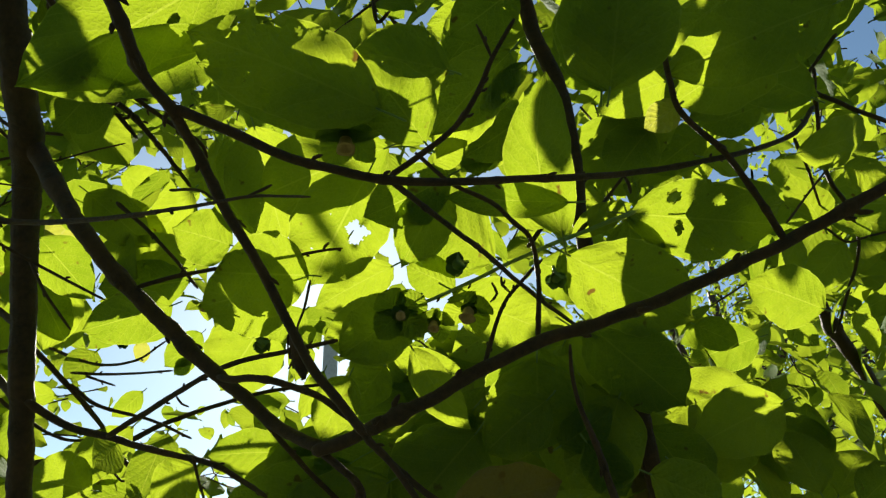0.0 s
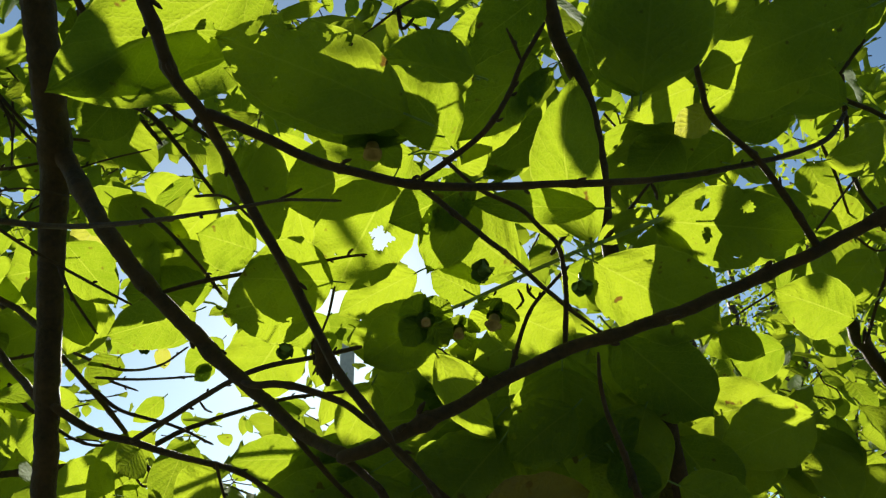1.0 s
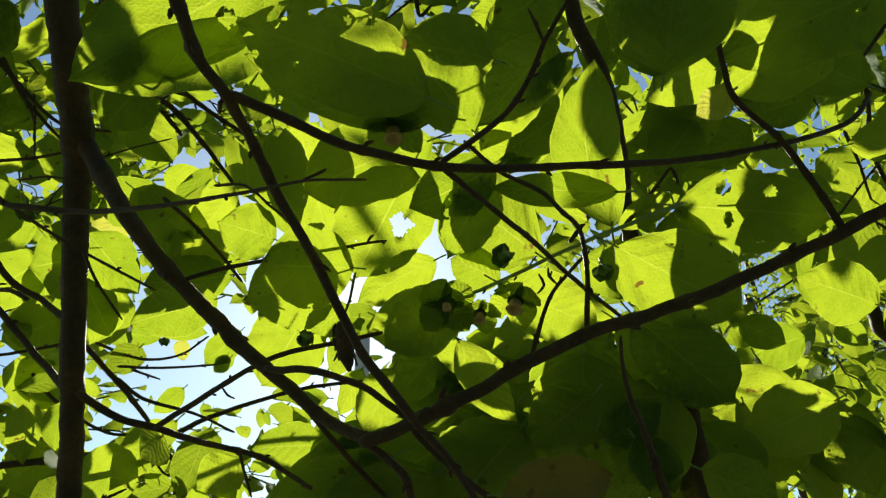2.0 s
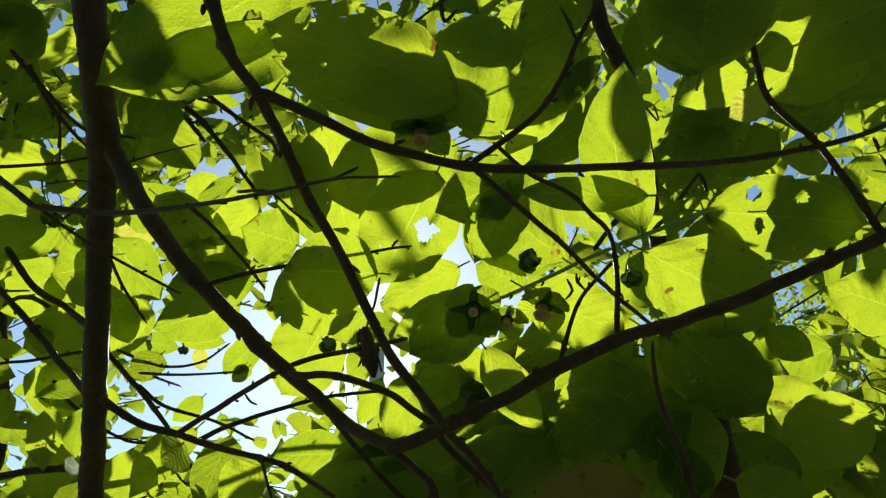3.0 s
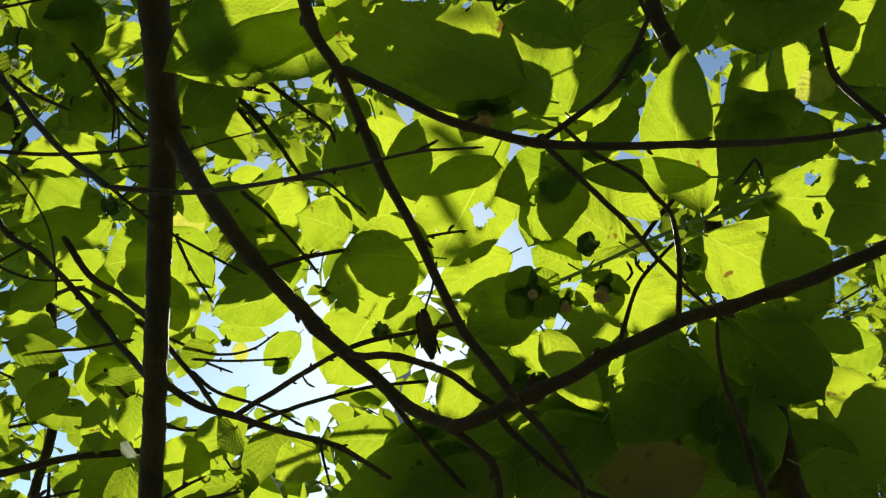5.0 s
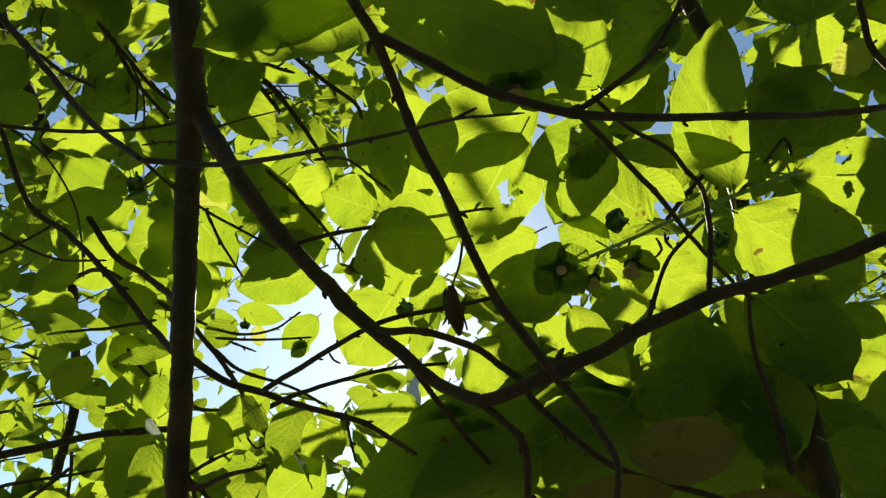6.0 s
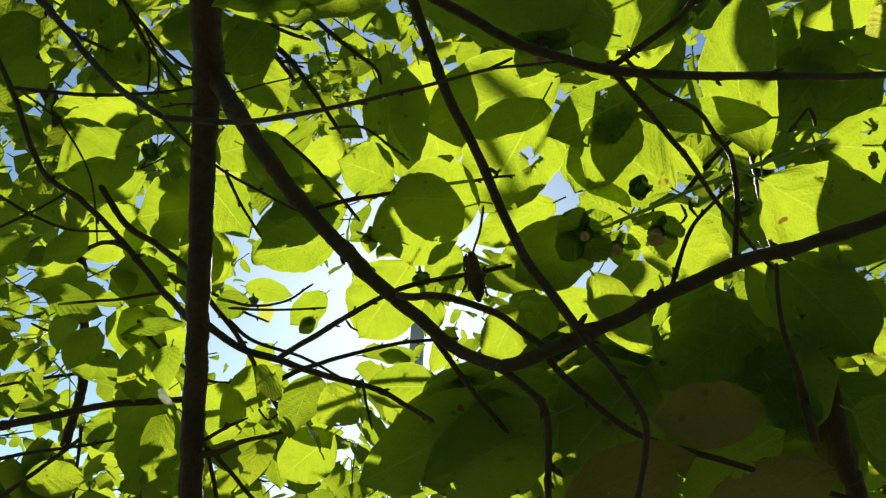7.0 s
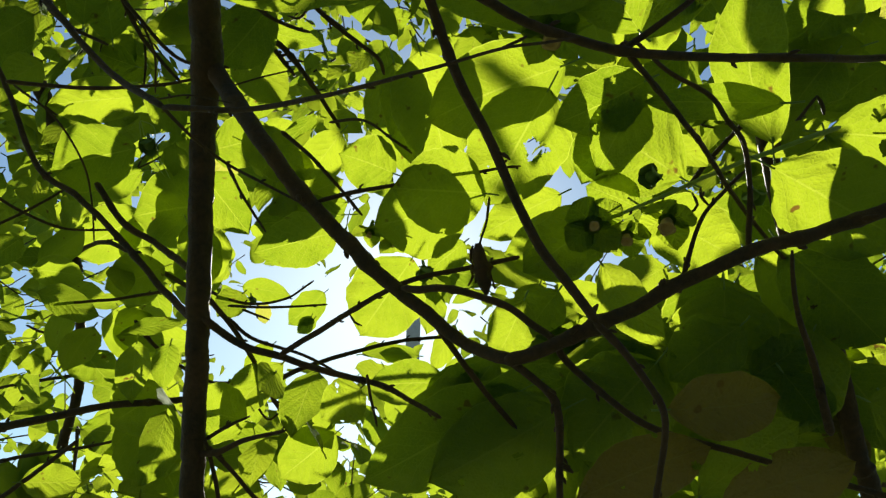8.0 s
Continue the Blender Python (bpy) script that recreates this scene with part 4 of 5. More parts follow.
leaf((0.2406, 0.8637, 1.8891), (0.297, 0.8806, 1.8692), 0.0296, (0.08, -0.87, -0.49), 0.08, 0.25, sunlit=True)
leaf((0.4588, 1.0662, 1.9424), (0.3783, 1.0742, 1.9186), 0.0376, (-0.04, -0.98, -0.2), 0.08, 0.25, sunlit=True)
leaf((0.4392, 1.1522, 1.9241), (0.4985, 1.1709, 1.9014), 0.0400, (0.08, -0.86, -0.5), 0.08, 0.25, sunlit=True)
leaf((0.0091, 0.7344, 1.8005), (0.0314, 0.7599, 1.7619), 0.0169, (0.08, -0.85, -0.52), 0.08, 0.25, sunlit=True)
leaf((0.3235, 0.691, 1.8059), (0.2336, 0.705, 1.7712), 0.0674, (-0.1, -0.98, -0.15), 0.08, 0.25)
leaf((0.1129, 0.6154, 1.7592), (0.147, 0.6448, 1.7157), 0.0414, (-0.02, -0.82, -0.57), 0.08, 0.25)
leaf((0.0924, 0.629, 1.7591), (0.1409, 0.6159, 1.7869), 0.0376, (-0.13, -0.96, -0.23), 0.08, 0.25)
leaf((0.4529, 0.8616, 1.8107), (0.3457, 0.8909, 1.7989), 0.0785, (-0.26, -0.96, -0.04), 0.16, 0.25)
leaf((0.3892, 0.8052, 1.7394), (0.3757, 0.8265, 1.8195), 0.0595, (-0.11, -0.96, 0.24), 0.14, 0.25, holes=1)
leaf((0.3694, 0.8521, 1.8704), (0.2441, 0.8894, 1.8627), 0.0809, (-0.29, -0.96, 0.05), 0.05, 0.25, sunlit=True)
leaf((0.4323, 0.8959, 1.7902), (0.4311, 0.8655, 1.8558), 0.0550, (-0.72, -0.63, -0.3), 0.05, 0.25)
leaf((0.4509, 0.8461, 1.7334), (0.5253, 0.8499, 1.779), 0.0543, (-0.28, -0.8, 0.52), 0.2, 0.25)
leaf((0.4913, 0.9594, 1.8481), (0.3465, 0.9362, 1.8351), 0.0874, (0.13, -0.95, 0.28), 0.16, 0.25, holes=1)
leaf((0.0227, 0.9221, 1.6724), (-0.0012, 0.8637, 1.7431), 0.0634, (-0.36, -0.66, -0.66), 0.14, 0.25, holes=1)
leaf((-0.0195, 0.72, 1.7706), (0.0367, 0.6777, 1.8329), 0.0603, (-0.6, -0.8, -0.01), 0.05, 0.25)
leaf((0.1376, 0.6762, 1.8543), (0.0937, 0.7428, 1.819), 0.0532, (-0.81, -0.58, -0.09), 0.13, 0.25, holes=1)
leaf((0.1936, 0.8973, 1.7998), (0.3002, 0.9849, 1.8052), 0.0653, (0.62, -0.76, 0.18), 0.13, 0.25)
leaf((0.0991, 0.8259, 1.7413), (0.1972, 0.8905, 1.7574), 0.0632, (0.54, -0.7, -0.46), 0.14, 0.25, holes=1)
leaf((0.2823, 0.9682, 1.6849), (0.2591, 0.9613, 1.7852), 0.0695, (0.06, -1, -0.05), 0.11, 0.25, holes=1)
leaf((0.2156, 0.8146, 1.7802), (0.1646, 0.8288, 1.8458), 0.0688, (-0.24, -0.97, 0.02), 0.08, 0.25)
leaf((0.209, 0.8887, 1.7502), (0.2672, 0.8766, 1.8255), 0.0687, (-0.19, -0.98, -0.01), 0.05, 0.25, holes=1)
leaf((0.1294, 0.7131, 1.7353), (0.2136, 0.7289, 1.781), 0.0599, (0.01, -0.95, 0.31), 0.03, 0.25)
leaf((-0.659, 0.5593, 2.2976), (-0.5559, 0.5496, 2.2564), 0.0490, (-0.34, -0.62, -0.71), 0.09, 0.25, sunlit=True)
leaf((-0.5413, 0.6525, 2.235), (-0.4333, 0.6294, 2.2372), 0.0614, (-0.19, -0.93, -0.31), 0.09, 0.25)
leaf((-0.5951, 0.5955, 2.1964), (-0.5615, 0.5365, 2.2353), 0.0502, (0.69, -0.08, -0.72), 0.03, 0.25)
leaf((-0.8554, 1.0786, 1.7704), (-0.7912, 1.1336, 1.7833), 0.0574, (0.63, -0.77, 0.14), 0.02, 0.25, sunlit=True)
leaf((-0.8021, 1.1358, 2.0785), (-0.6983, 1.17, 1.9889), 0.0916, (0.07, -0.96, -0.28), 0.18, 0.25, sunlit=True)
leaf((-0.6567, 1.0291, 2.0748), (-0.6252, 0.9376, 2.1443), 0.0711, (-0.09, -0.62, -0.78), 0.01, 0.25, sunlit=True)
leaf((-0.7664, 0.9873, 1.9625), (-0.7628, 1.1139, 1.926), 0.0733, (0.29, -0.27, -0.92), 0.02, 0.25, holes=1)
leaf((-0.9582, 1.1994, 1.733), (-0.9513, 1.1567, 1.8234), 0.0718, (0.69, -0.63, -0.35), 0, 0.25)
leaf((-0.7199, 1.1951, 1.8464), (-0.7929, 1.1653, 1.8119), 0.0597, (0.45, -0.87, -0.21), 0, 0.25, sunlit=True)
leaf((-0.7153, 1.1551, 1.7954), (-0.6434, 1.1361, 1.8861), 0.0801, (0.67, -0.42, -0.62), 0.16, 0.25)
leaf((-0.8852, 1.1765, 1.7327), (-0.9099, 1.1873, 1.8668), 0.0836, (0.72, -0.66, 0.19), 0.15, 0.25)
leaf((-0.8271, 1.1267, 2.0616), (-0.7159, 1.1669, 2.0177), 0.0886, (0.16, -0.9, -0.41), 0.12, 0.25, sunlit=True)
leaf((-0.8812, 1.1794, 1.8347), (-0.9551, 1.2309, 1.7391), 0.0819, (-0.17, -0.92, -0.37), 0.13, 0.25)
leaf((-0.8419, 1.1704, 1.8767), (-0.6976, 1.1982, 1.8626), 0.0957, (0.21, -0.92, 0.32), 0.04, 0.25, sunlit=True)
leaf((-0.8909, 1.0076, 2.1125), (-0.8295, 1.0169, 2.1778), 0.0637, (0.73, -0.18, -0.66), 0.13, 0.25)
leaf((-0.7739, 1.1209, 2.1526), (-0.7708, 1.077, 2.2568), 0.0851, (0.11, -0.91, -0.39), 0.1, 0.25, sunlit=True)
leaf((-0.7755, 1.082, 2.2478), (-0.8984, 1.0853, 2.1692), 0.1015, (0.27, -0.85, -0.45), 0.11, 0.25, sunlit=True)
leaf((0.2741, 0.6071, 2.0448), (0.3465, 0.641, 2.0597), 0.0416, (0.45, -0.74, -0.5), 0.18, 0.25)
leaf((0.3524, 0.7484, 2.2928), (0.4063, 0.7706, 2.2282), 0.0590, (-0.46, -0.65, -0.61), 0.08, 0.25, holes=1)
leaf((0.4054, 0.6575, 2.0802), (0.5276, 0.6905, 2.1334), 0.0592, (0.45, -0.64, -0.63), 0.12, 0.25)
leaf((0.5105, 0.7441, 2.1205), (0.5461, 0.7301, 2.0805), 0.0426, (-0.67, -0.64, -0.38), 0.01, 0.25, holes=1)
leaf((0.3542, 0.7873, 2.1414), (0.2992, 0.75, 2.1929), 0.0575, (0.03, -0.82, -0.57), 0.17, 0.25)
leaf((0.3041, 0.5141, 2.0745), (0.2434, 0.53, 2.047), 0.0456, (-0, -0.87, -0.5), 0.08, 0.25)
leaf((0.3884, 0.4513, 2.1183), (0.295, 0.4786, 2.0971), 0.0645, (-0.08, -0.77, -0.63), 0.08, 0.25, holes=1)
leaf((0.0793, 0.4458, 2.1279), (0.016, 0.4765, 2.1007), 0.0568, (-0.02, -0.69, -0.72), 0.08, 0.25, holes=1)
leaf((0.2599, 0.615, 2.1002), (0.1656, 0.6393, 2.0842), 0.0590, (-0.11, -0.81, -0.58), 0.08, 0.25, holes=1)
leaf((0.1632, 0.5277, 2.1809), (0.1305, 0.5593, 2.1263), 0.0470, (-0.04, -0.88, -0.48), 0.08, 0.25)
leaf((0.3261, 0.4806, 2.008), (0.2479, 0.459, 2.045), 0.0487, (-0.35, -0.58, -0.74), 0.06, 0.2, holes=1)
leaf((0.0827, 0.5935, 1.7908), (0.0266, 0.6258, 1.7556), 0.0558, (-0.27, -0.88, -0.38), 0.08, 0.25, holes=2)
leaf((0.1488, 0.5665, 1.7189), (0.2086, 0.5845, 1.6975), 0.0450, (0.12, -0.9, -0.41), 0.08, 0.25, holes=2)
leaf((0.2456, 0.5518, 2.1299), (0.192, 0.5795, 2.0775), 0.0506, (-0.05, -0.9, -0.43), 0.08, 0.25, holes=1)
leaf((0.3272, 0.6998, 2.1486), (0.2585, 0.7199, 2.1066), 0.0565, (-0.02, -0.91, -0.41), 0.08, 0.25, holes=1)
leaf((0.1259, 0.6689, 1.9755), (0.186, 0.7131, 1.9392), 0.0637, (0.02, -0.65, -0.76), 0.08, 0.25, holes=1)
leaf((0.2262, 0.6048, 2.0827), (0.1846, 0.6377, 2.0411), 0.0624, (-0.2, -0.86, -0.48), 0.08, 0.25)
# leaves added on the sun's side to shade them, and a few seen ones
leaf((-0.0503, 0.6243, 1.944), (-0.1292, 0.6394, 1.908), 0.0462, (0.08, -0.76, -0.64), 0.08, 0.25, sunlit=True)
leaf((-0.0184, 0.9437, 2.274), (-0.0108, 0.9908, 2.217), 0.0308, (-0.01, -0.71, -0.71), 0.05, 0.2)
leaf((-0.647, 0.8572, 2.175), (-0.7866, 0.8757, 2.164), 0.0648, (0.49, -0.60, -0.63), 0.05, 0.2)
leaf((-0.5653, 0.8793, 2.18), (-0.6277, 0.9324, 2.094), 0.0730, (0.39, -0.66, -0.65), 0.05, 0.2)
leaf((0.1452, 0.6613, 1.784), (0.2023, 0.7246, 1.727), 0.0371, (-0.33, -0.81, -0.48), 0.15, 0.3, old=True, holes=1)
leaf((0.1668, 0.6967, 1.748), (0.2093, 0.7251, 1.708), 0.0297, (-0.34, -0.83, -0.44), 0.15, 0.3, old=True)
# withered flower threads, given the form and colour of a green shoot
limb("shoot", 0.0007, 0.0004, (-0.5079, 0.6257, 2.069), (-0.5024, 0.6377, 2.05), (-0.5007, 0.6569, 2.037), (-0.4884, 0.6673, 2.022), green=True)
limb("shoot", 0.0007, 0.0004, (-0.5066, 0.6258, 2.069), (-0.4928, 0.6314, 2.063), (-0.4963, 0.6515, 2.047), (-0.482, 0.6697, 2.019), green=True)
limb("shoot", 0.0006, 0.0004, (-0.5092, 0.6262, 2.068), (-0.5074, 0.6355, 2.052), (-0.5119, 0.6496, 2.047), (-0.5148, 0.6532, 2.04), green=True)
# more leaves put there only for the shade they cast
leaf((-0.1428, 0.3938, 2.022), (-0.3178, 0.4174, 2.005), 0.0524, (0.31, -0.55, -0.77), 0.03, 0.12)
leaf((-0.0355, 0.3942, 1.926), (-0.1708, 0.37, 1.978), 0.0488, (0.04, -0.77, -0.64), 0.06, 0.2)
leaf((0.0076, 0.4217, 2.003), (-0.061, 0.4101, 2.013), 0.0400, (-0.09, -0.73, -0.67), 0.08, 0.2)
leaf((0.0475, 0.4912, 2.089), (0.0007, 0.5141, 1.9918), 0.0620, (0.3, -0.89, -0.35), 0.08, 0.25)
leaf((-0.025, 0.5416, 1.8464), (-0.1041, 0.5565, 1.8414), 0.0560, (-0.12, -0.84, -0.54), 0.03, 0.25)
leaf((0.1701, 0.5589, 1.945), (0.1898, 0.6276, 1.873), 0.0649, (-0.27, -0.73, -0.63), 0.08, 0.25)
leaf((0.1168, 0.6245, 1.869), (0.2198, 0.6974, 1.821), 0.0749, (-0.25, -0.80, -0.55), 0.08, 0.2)
leaf((0.2154, 0.5963, 1.967), (0.3503, 0.6086, 1.984), 0.0701, (0.14, -0.79, -0.60), 0.08, 0.25)
leaf((0.1055, 0.3467, 1.909), (0.1118, 0.2911, 1.962), 0.0661, (-0.24, -0.52, -0.82), 0.06, 0.2)
leaf((0.2758, 0.4153, 2.02), (0.1858, 0.4334, 1.969), 0.0694, (-0.32, -0.58, -0.75), 0.06, 0.2)
leaf((0.3557, 1.0476, 2.0402), (0.4166, 1.0241, 2.0135), 0.0523, (-0.45, -0.85, -0.27), 0.08, 0.25)
leaf((0.0286, 0.589, 1.6574), (0.1146, 0.5976, 1.7153), 0.0431, (0.15, -0.99, -0.07), 0.08, 0.25)
leaf((-0.1367, 0.5782, 1.9092), (-0.2186, 0.5749, 1.8856), 0.0787, (0.19, -0.81, -0.56), 0.04, 0.25)
leaf((-0.2973, 0.7502, 2.0308), (-0.4165, 0.7932, 2.0063), 0.0631, (-0.2, -0.84, -0.51), 0.08, 0.25)
leaf((-0.0732, 0.6648, 1.8689), (-0.091, 0.6836, 1.8266), 0.0424, (-0.01, -0.92, -0.4), 0.08, 0.25)
leaf((-0.0423, 0.6712, 1.7763), (-0.1564, 0.6891, 1.713), 0.0720, (-0, -0.96, -0.27), 0.08, 0.25)
leaf((-0.1165, 0.7064, 1.8107), (-0.2371, 0.744, 1.6924), 0.0700, (0.02, -0.95, -0.32), 0.08, 0.25)
leaf((0.0436, 0.6874, 1.7459), (-0.0673, 0.6859, 1.7923), 0.1008, (-0.11, -0.95, -0.29), 0.08, 0.25)
leaf((0.087, 0.6364, 1.8547), (0.0739, 0.6849, 1.7779), 0.0912, (-0.18, -0.85, -0.5), 0.08, 0.25)
leaf((-0.0302, 0.6864, 1.8059), (-0.0179, 0.72, 1.7189), 0.0747, (-0.12, -0.92, -0.37), 0.08, 0.25)
leaf((0.1268, 0.6721, 1.839), (0.1038, 0.6829, 1.7292), 0.0787, (-0.14, -0.99, -0.07), 0.08, 0.25)
leaf((0.1653, 0.7362, 1.8075), (0.2411, 0.7673, 1.7577), 0.0754, (-0.07, -0.8, -0.6), 0.08, 0.25)
leaf((-0.7121, 1.0831, 1.896), (-0.6064, 1.1834, 1.7908), 0.1186, (0.5, -0.82, -0.28), 0.08, 0.25)
leaf((-0.1388, 0.7269, 1.8098), (-0.1203, 0.7535, 1.7255), 0.0829, (0.2, -0.95, -0.25), 0.08, 0.25)
leaf((-0.6466, 0.8108, 2.3328), (-0.7167, 0.8033, 2.3355), 0.0450, (0.07, -0.85, -0.52), 0.08, 0.25)
leaf((-0.5134, 0.4991, 2.2368), (-0.5398, 0.5607, 2.1888), 0.0621, (0.32, -0.5, -0.81), 0.08, 0.25)
leaf((-0.3974, 0.6047, 2.1776), (-0.3763, 0.6928, 2.1333), 0.0659, (0.08, -0.46, -0.88), 0.08, 0.25)
leaf((-0.4249, 0.7257, 2.106), (-0.3394, 0.7596, 2.0728), 0.0572, (0.2, -0.9, -0.39), 0.08, 0.25)
leaf((-0.2365, 0.6022, 2.0985), (-0.2, 0.6688, 2), 0.0569, (0.21, -0.84, -0.49), 0.08, 0.25)
leaf((0.0887, 0.7127, 2.2), (0.0295, 0.7449, 2.1413), 0.0642, (0.09, -0.83, -0.55), 0.08, 0.25)
leaf((0.2213, 0.7255, 2.2029), (0.1855, 0.7649, 2.1224), 0.0682, (-0.01, -0.9, -0.43), 0.08, 0.25)
leaf((0.2574, 0.6865, 2.0202), (0.1986, 0.7047, 1.9755), 0.0390, (0.01, -0.92, -0.39), 0.08, 0.25)
leaf((-0.512, 0.8691, 2.0738), (-0.5431, 0.8875, 1.9885), 0.0580, (0.43, -0.84, -0.34), 0.08, 0.25)
leaf((-0.6963, 1.003, 2.1294), (-0.745, 1.0588, 2.0451), 0.0858, (0.1, -0.8, -0.59), 0.08, 0.25)
leaf((-0.6225, 0.9902, 1.915), (-0.6415, 1.0379, 1.8375), 0.0739, (0.08, -0.84, -0.54), 0.08, 0.25)
leaf((-0.5438, 1.4272, 2.1972), (-0.5715, 1.4478, 2.1613), 0.0321, (0.1, -0.83, -0.55), 0.08, 0.25)
leaf((-0.0866, 0.3643, 1.978), (-0.1666, 0.3658, 1.986), 0.0319, (0.29, -0.71, -0.65), 0.06, 0.2)
leaf((0.4327, 0.9152, 1.7911), (0.3456, 0.9355, 1.8723), 0.0849, (-0.26, -0.96, -0.04), 0.16, 0.25)
leaf((0.4478, 0.8856, 1.7505), (0.5104, 0.9054, 1.8145), 0.0570, (-0.28, -0.8, 0.52), 0.2, 0.25)
leaf((0.4797, 1.013, 1.8962), (0.3402, 0.9775, 1.8396), 0.0917, (0.13, -0.95, 0.28), 0.16, 0.25)
leaf((0.027, 0.9633, 1.6978), (-0.0235, 0.9174, 1.7703), 0.0665, (-0.36, -0.66, -0.66), 0.14, 0.25)
leaf((-0.0208, 0.7619, 1.7859), (0.0201, 0.7308, 1.8702), 0.0633, (-0.6, -0.8, -0.01), 0.05, 0.25)
leaf((0.1246, 0.7274, 1.893), (0.0887, 0.7866, 1.8329), 0.0559, (-0.81, -0.58, -0.09), 0.13, 0.25)
leaf((0.1875, 0.9422, 1.805), (0.2884, 1.0349, 1.8526), 0.0686, (0.62, -0.76, 0.18), 0.13, 0.25)
leaf((0.0707, 0.8749, 1.7639), (0.1816, 0.9444, 1.7875), 0.0709, (0.54, -0.7, -0.46), 0.14, 0.25)
leaf((0.289, 1.0164, 1.7147), (0.2345, 1.008, 1.808), 0.0730, (0.06, -1, -0.05), 0.11, 0.25)
leaf((0.1625, 0.8522, 1.7826), (0.2008, 0.8449, 1.8688), 0.0773, (-0.24, -0.97, 0.02), 0.08, 0.25)
leaf((0.2115, 0.9341, 1.7672), (0.2468, 0.9262, 1.8612), 0.0722, (-0.19, -0.98, -0.01), 0.05, 0.25)
leaf((0.1278, 0.7565, 1.7491), (0.1972, 0.7804, 1.8198), 0.0629, (0.01, -0.95, 0.31), 0.03, 0.25)
leaf((-0.5473, 0.67, 2.2873), (-0.4388, 0.6673, 2.2284), 0.0686, (-0.19, -0.93, -0.31), 0.09, 0.25)
leaf((-0.597, 0.651, 2.2285), (-0.5775, 0.5759, 2.2558), 0.0527, (0.69, -0.08, -0.72), 0.03, 0.25)
leaf((-0.9899, 1.2144, 1.7439), (-0.9718, 1.1858, 1.831), 0.0670, (0.69, -0.63, -0.35), 0, 0.25)
leaf((-0.7444, 1.1569, 1.8134), (-0.651, 1.1792, 1.8995), 0.0882, (0.67, -0.42, -0.62), 0.16, 0.25)
leaf((-0.8862, 1.204, 1.7379), (-0.933, 1.1906, 1.871), 0.0867, (0.72, -0.66, 0.19), 0.15, 0.25)
leaf((-0.8562, 1.2226, 1.784), (-0.9844, 1.2367, 1.807), 0.0816, (-0.17, -0.92, -0.37), 0.13, 0.25)
leaf((0.3623, 0.7578, 2.3198), (0.4007, 0.8008, 2.2448), 0.0642, (-0.46, -0.65, -0.61), 0.08, 0.25)
leaf((0.3203, 0.5528, 2.0628), (0.2583, 0.5607, 2.0492), 0.0426, (-0, -0.87, -0.5), 0.08, 0.25)
leaf((0.3815, 0.4983, 2.1444), (0.2817, 0.5209, 2.1298), 0.0670, (-0.08, -0.77, -0.63), 0.08, 0.25)
leaf((0.0641, 0.4862, 2.1612), (0.0133, 0.531, 2.1201), 0.0596, (-0.02, -0.69, -0.72), 0.08, 0.25)
leaf((0.2672, 0.6504, 2.1576), (0.1849, 0.6864, 2.123), 0.0575, (-0.11, -0.81, -0.58), 0.08, 0.25)
leaf((0.1445, 0.5731, 2.2119), (0.1312, 0.6089, 2.1479), 0.0494, (-0.04, -0.88, -0.48), 0.08, 0.25)
leaf((0.2306, 0.3918, 2.041), (0.168, 0.4053, 1.997), 0.0338, (-0.27, -0.55, -0.79), 0.06, 0.2)
leaf((0.1784, 0.6036, 1.7326), (0.215, 0.6332, 1.6789), 0.0486, (0.12, -0.9, -0.41), 0.08, 0.25)
leaf((0.2275, 0.5961, 2.164), (0.1922, 0.6302, 2.096), 0.0531, (-0.05, -0.9, -0.43), 0.08, 0.25)
leaf((0.3112, 0.7429, 2.1848), (0.2567, 0.7717, 2.1231), 0.0593, (-0.02, -0.91, -0.41), 0.08, 0.25)
leaf((0.108, 0.7233, 1.9957), (0.186, 0.7537, 1.9716), 0.0669, (0.02, -0.65, -0.76), 0.08, 0.25)
leaf((0.2094, 0.6504, 2.1156), (0.1835, 0.687, 2.0607), 0.0655, (-0.2, -0.86, -0.48), 0.08, 0.25)

# ---- the crown beyond: leafy sprays that leave the light gaps open ----
EYE = Vector((0, 0, 1.6))
FORE = Vector((-0.075, 0.85, 0.52)).normalized()
RIGHT = FORE.cross(Vector((0, 0, 1))).normalized()
ABOVE = RIGHT.cross(FORE)
# open gaps in the crown: middle (right, above per metre ahead) and half sizes
GAPS = ((-0.275, -0.165, 0.13, 0.075), (-0.30, 0.19, 0.035, 0.03), (-0.14, -0.09, 0.045, 0.035), (-0.335, 0.09, 0.02, 0.03), (0.47, 0.08, 0.06, 0.05), (0.37, -0.065, 0.045, 0.045), (0.485, -0.125, 0.03, 0.04), (0.548, 0.081, 0.022, 0.04), (0.692, 0.277, 0.03, 0.045), (-0.704, -0.376, 0.03, 0.035), (0.472, -0.085, 0.04, 0.05), (0.429, -0.179, 0.025, 0.025))


def in_gap(p):
    q = p - EYE
    d = q.dot(FORE)
    x, y = q.dot(RIGHT) / d, q.dot(ABOVE) / d
    return any(((x - gx) / gw) ** 2 + ((y - gy) / gh) ** 2 < 1 for gx, gy, gw, gh in GAPS)


def shade_crowd(p):
    """Regions given extra, overlapping leaves, added to deepen the shade there."""
    q = p - EYE
    d = q.dot(FORE)
    x, y = q.dot(RIGHT) / d, q.dot(ABOVE) / d
    return 0.4 if x < -0.42 and abs(y) < 0.12 else 0.15 if x < -0.36 and y > -0.1 else 0.4 if -0.45 < x < -0.2 and y > 0.05 else 0.5 if 0.08 < x < 0.3 and y < -0.14 else 0.0


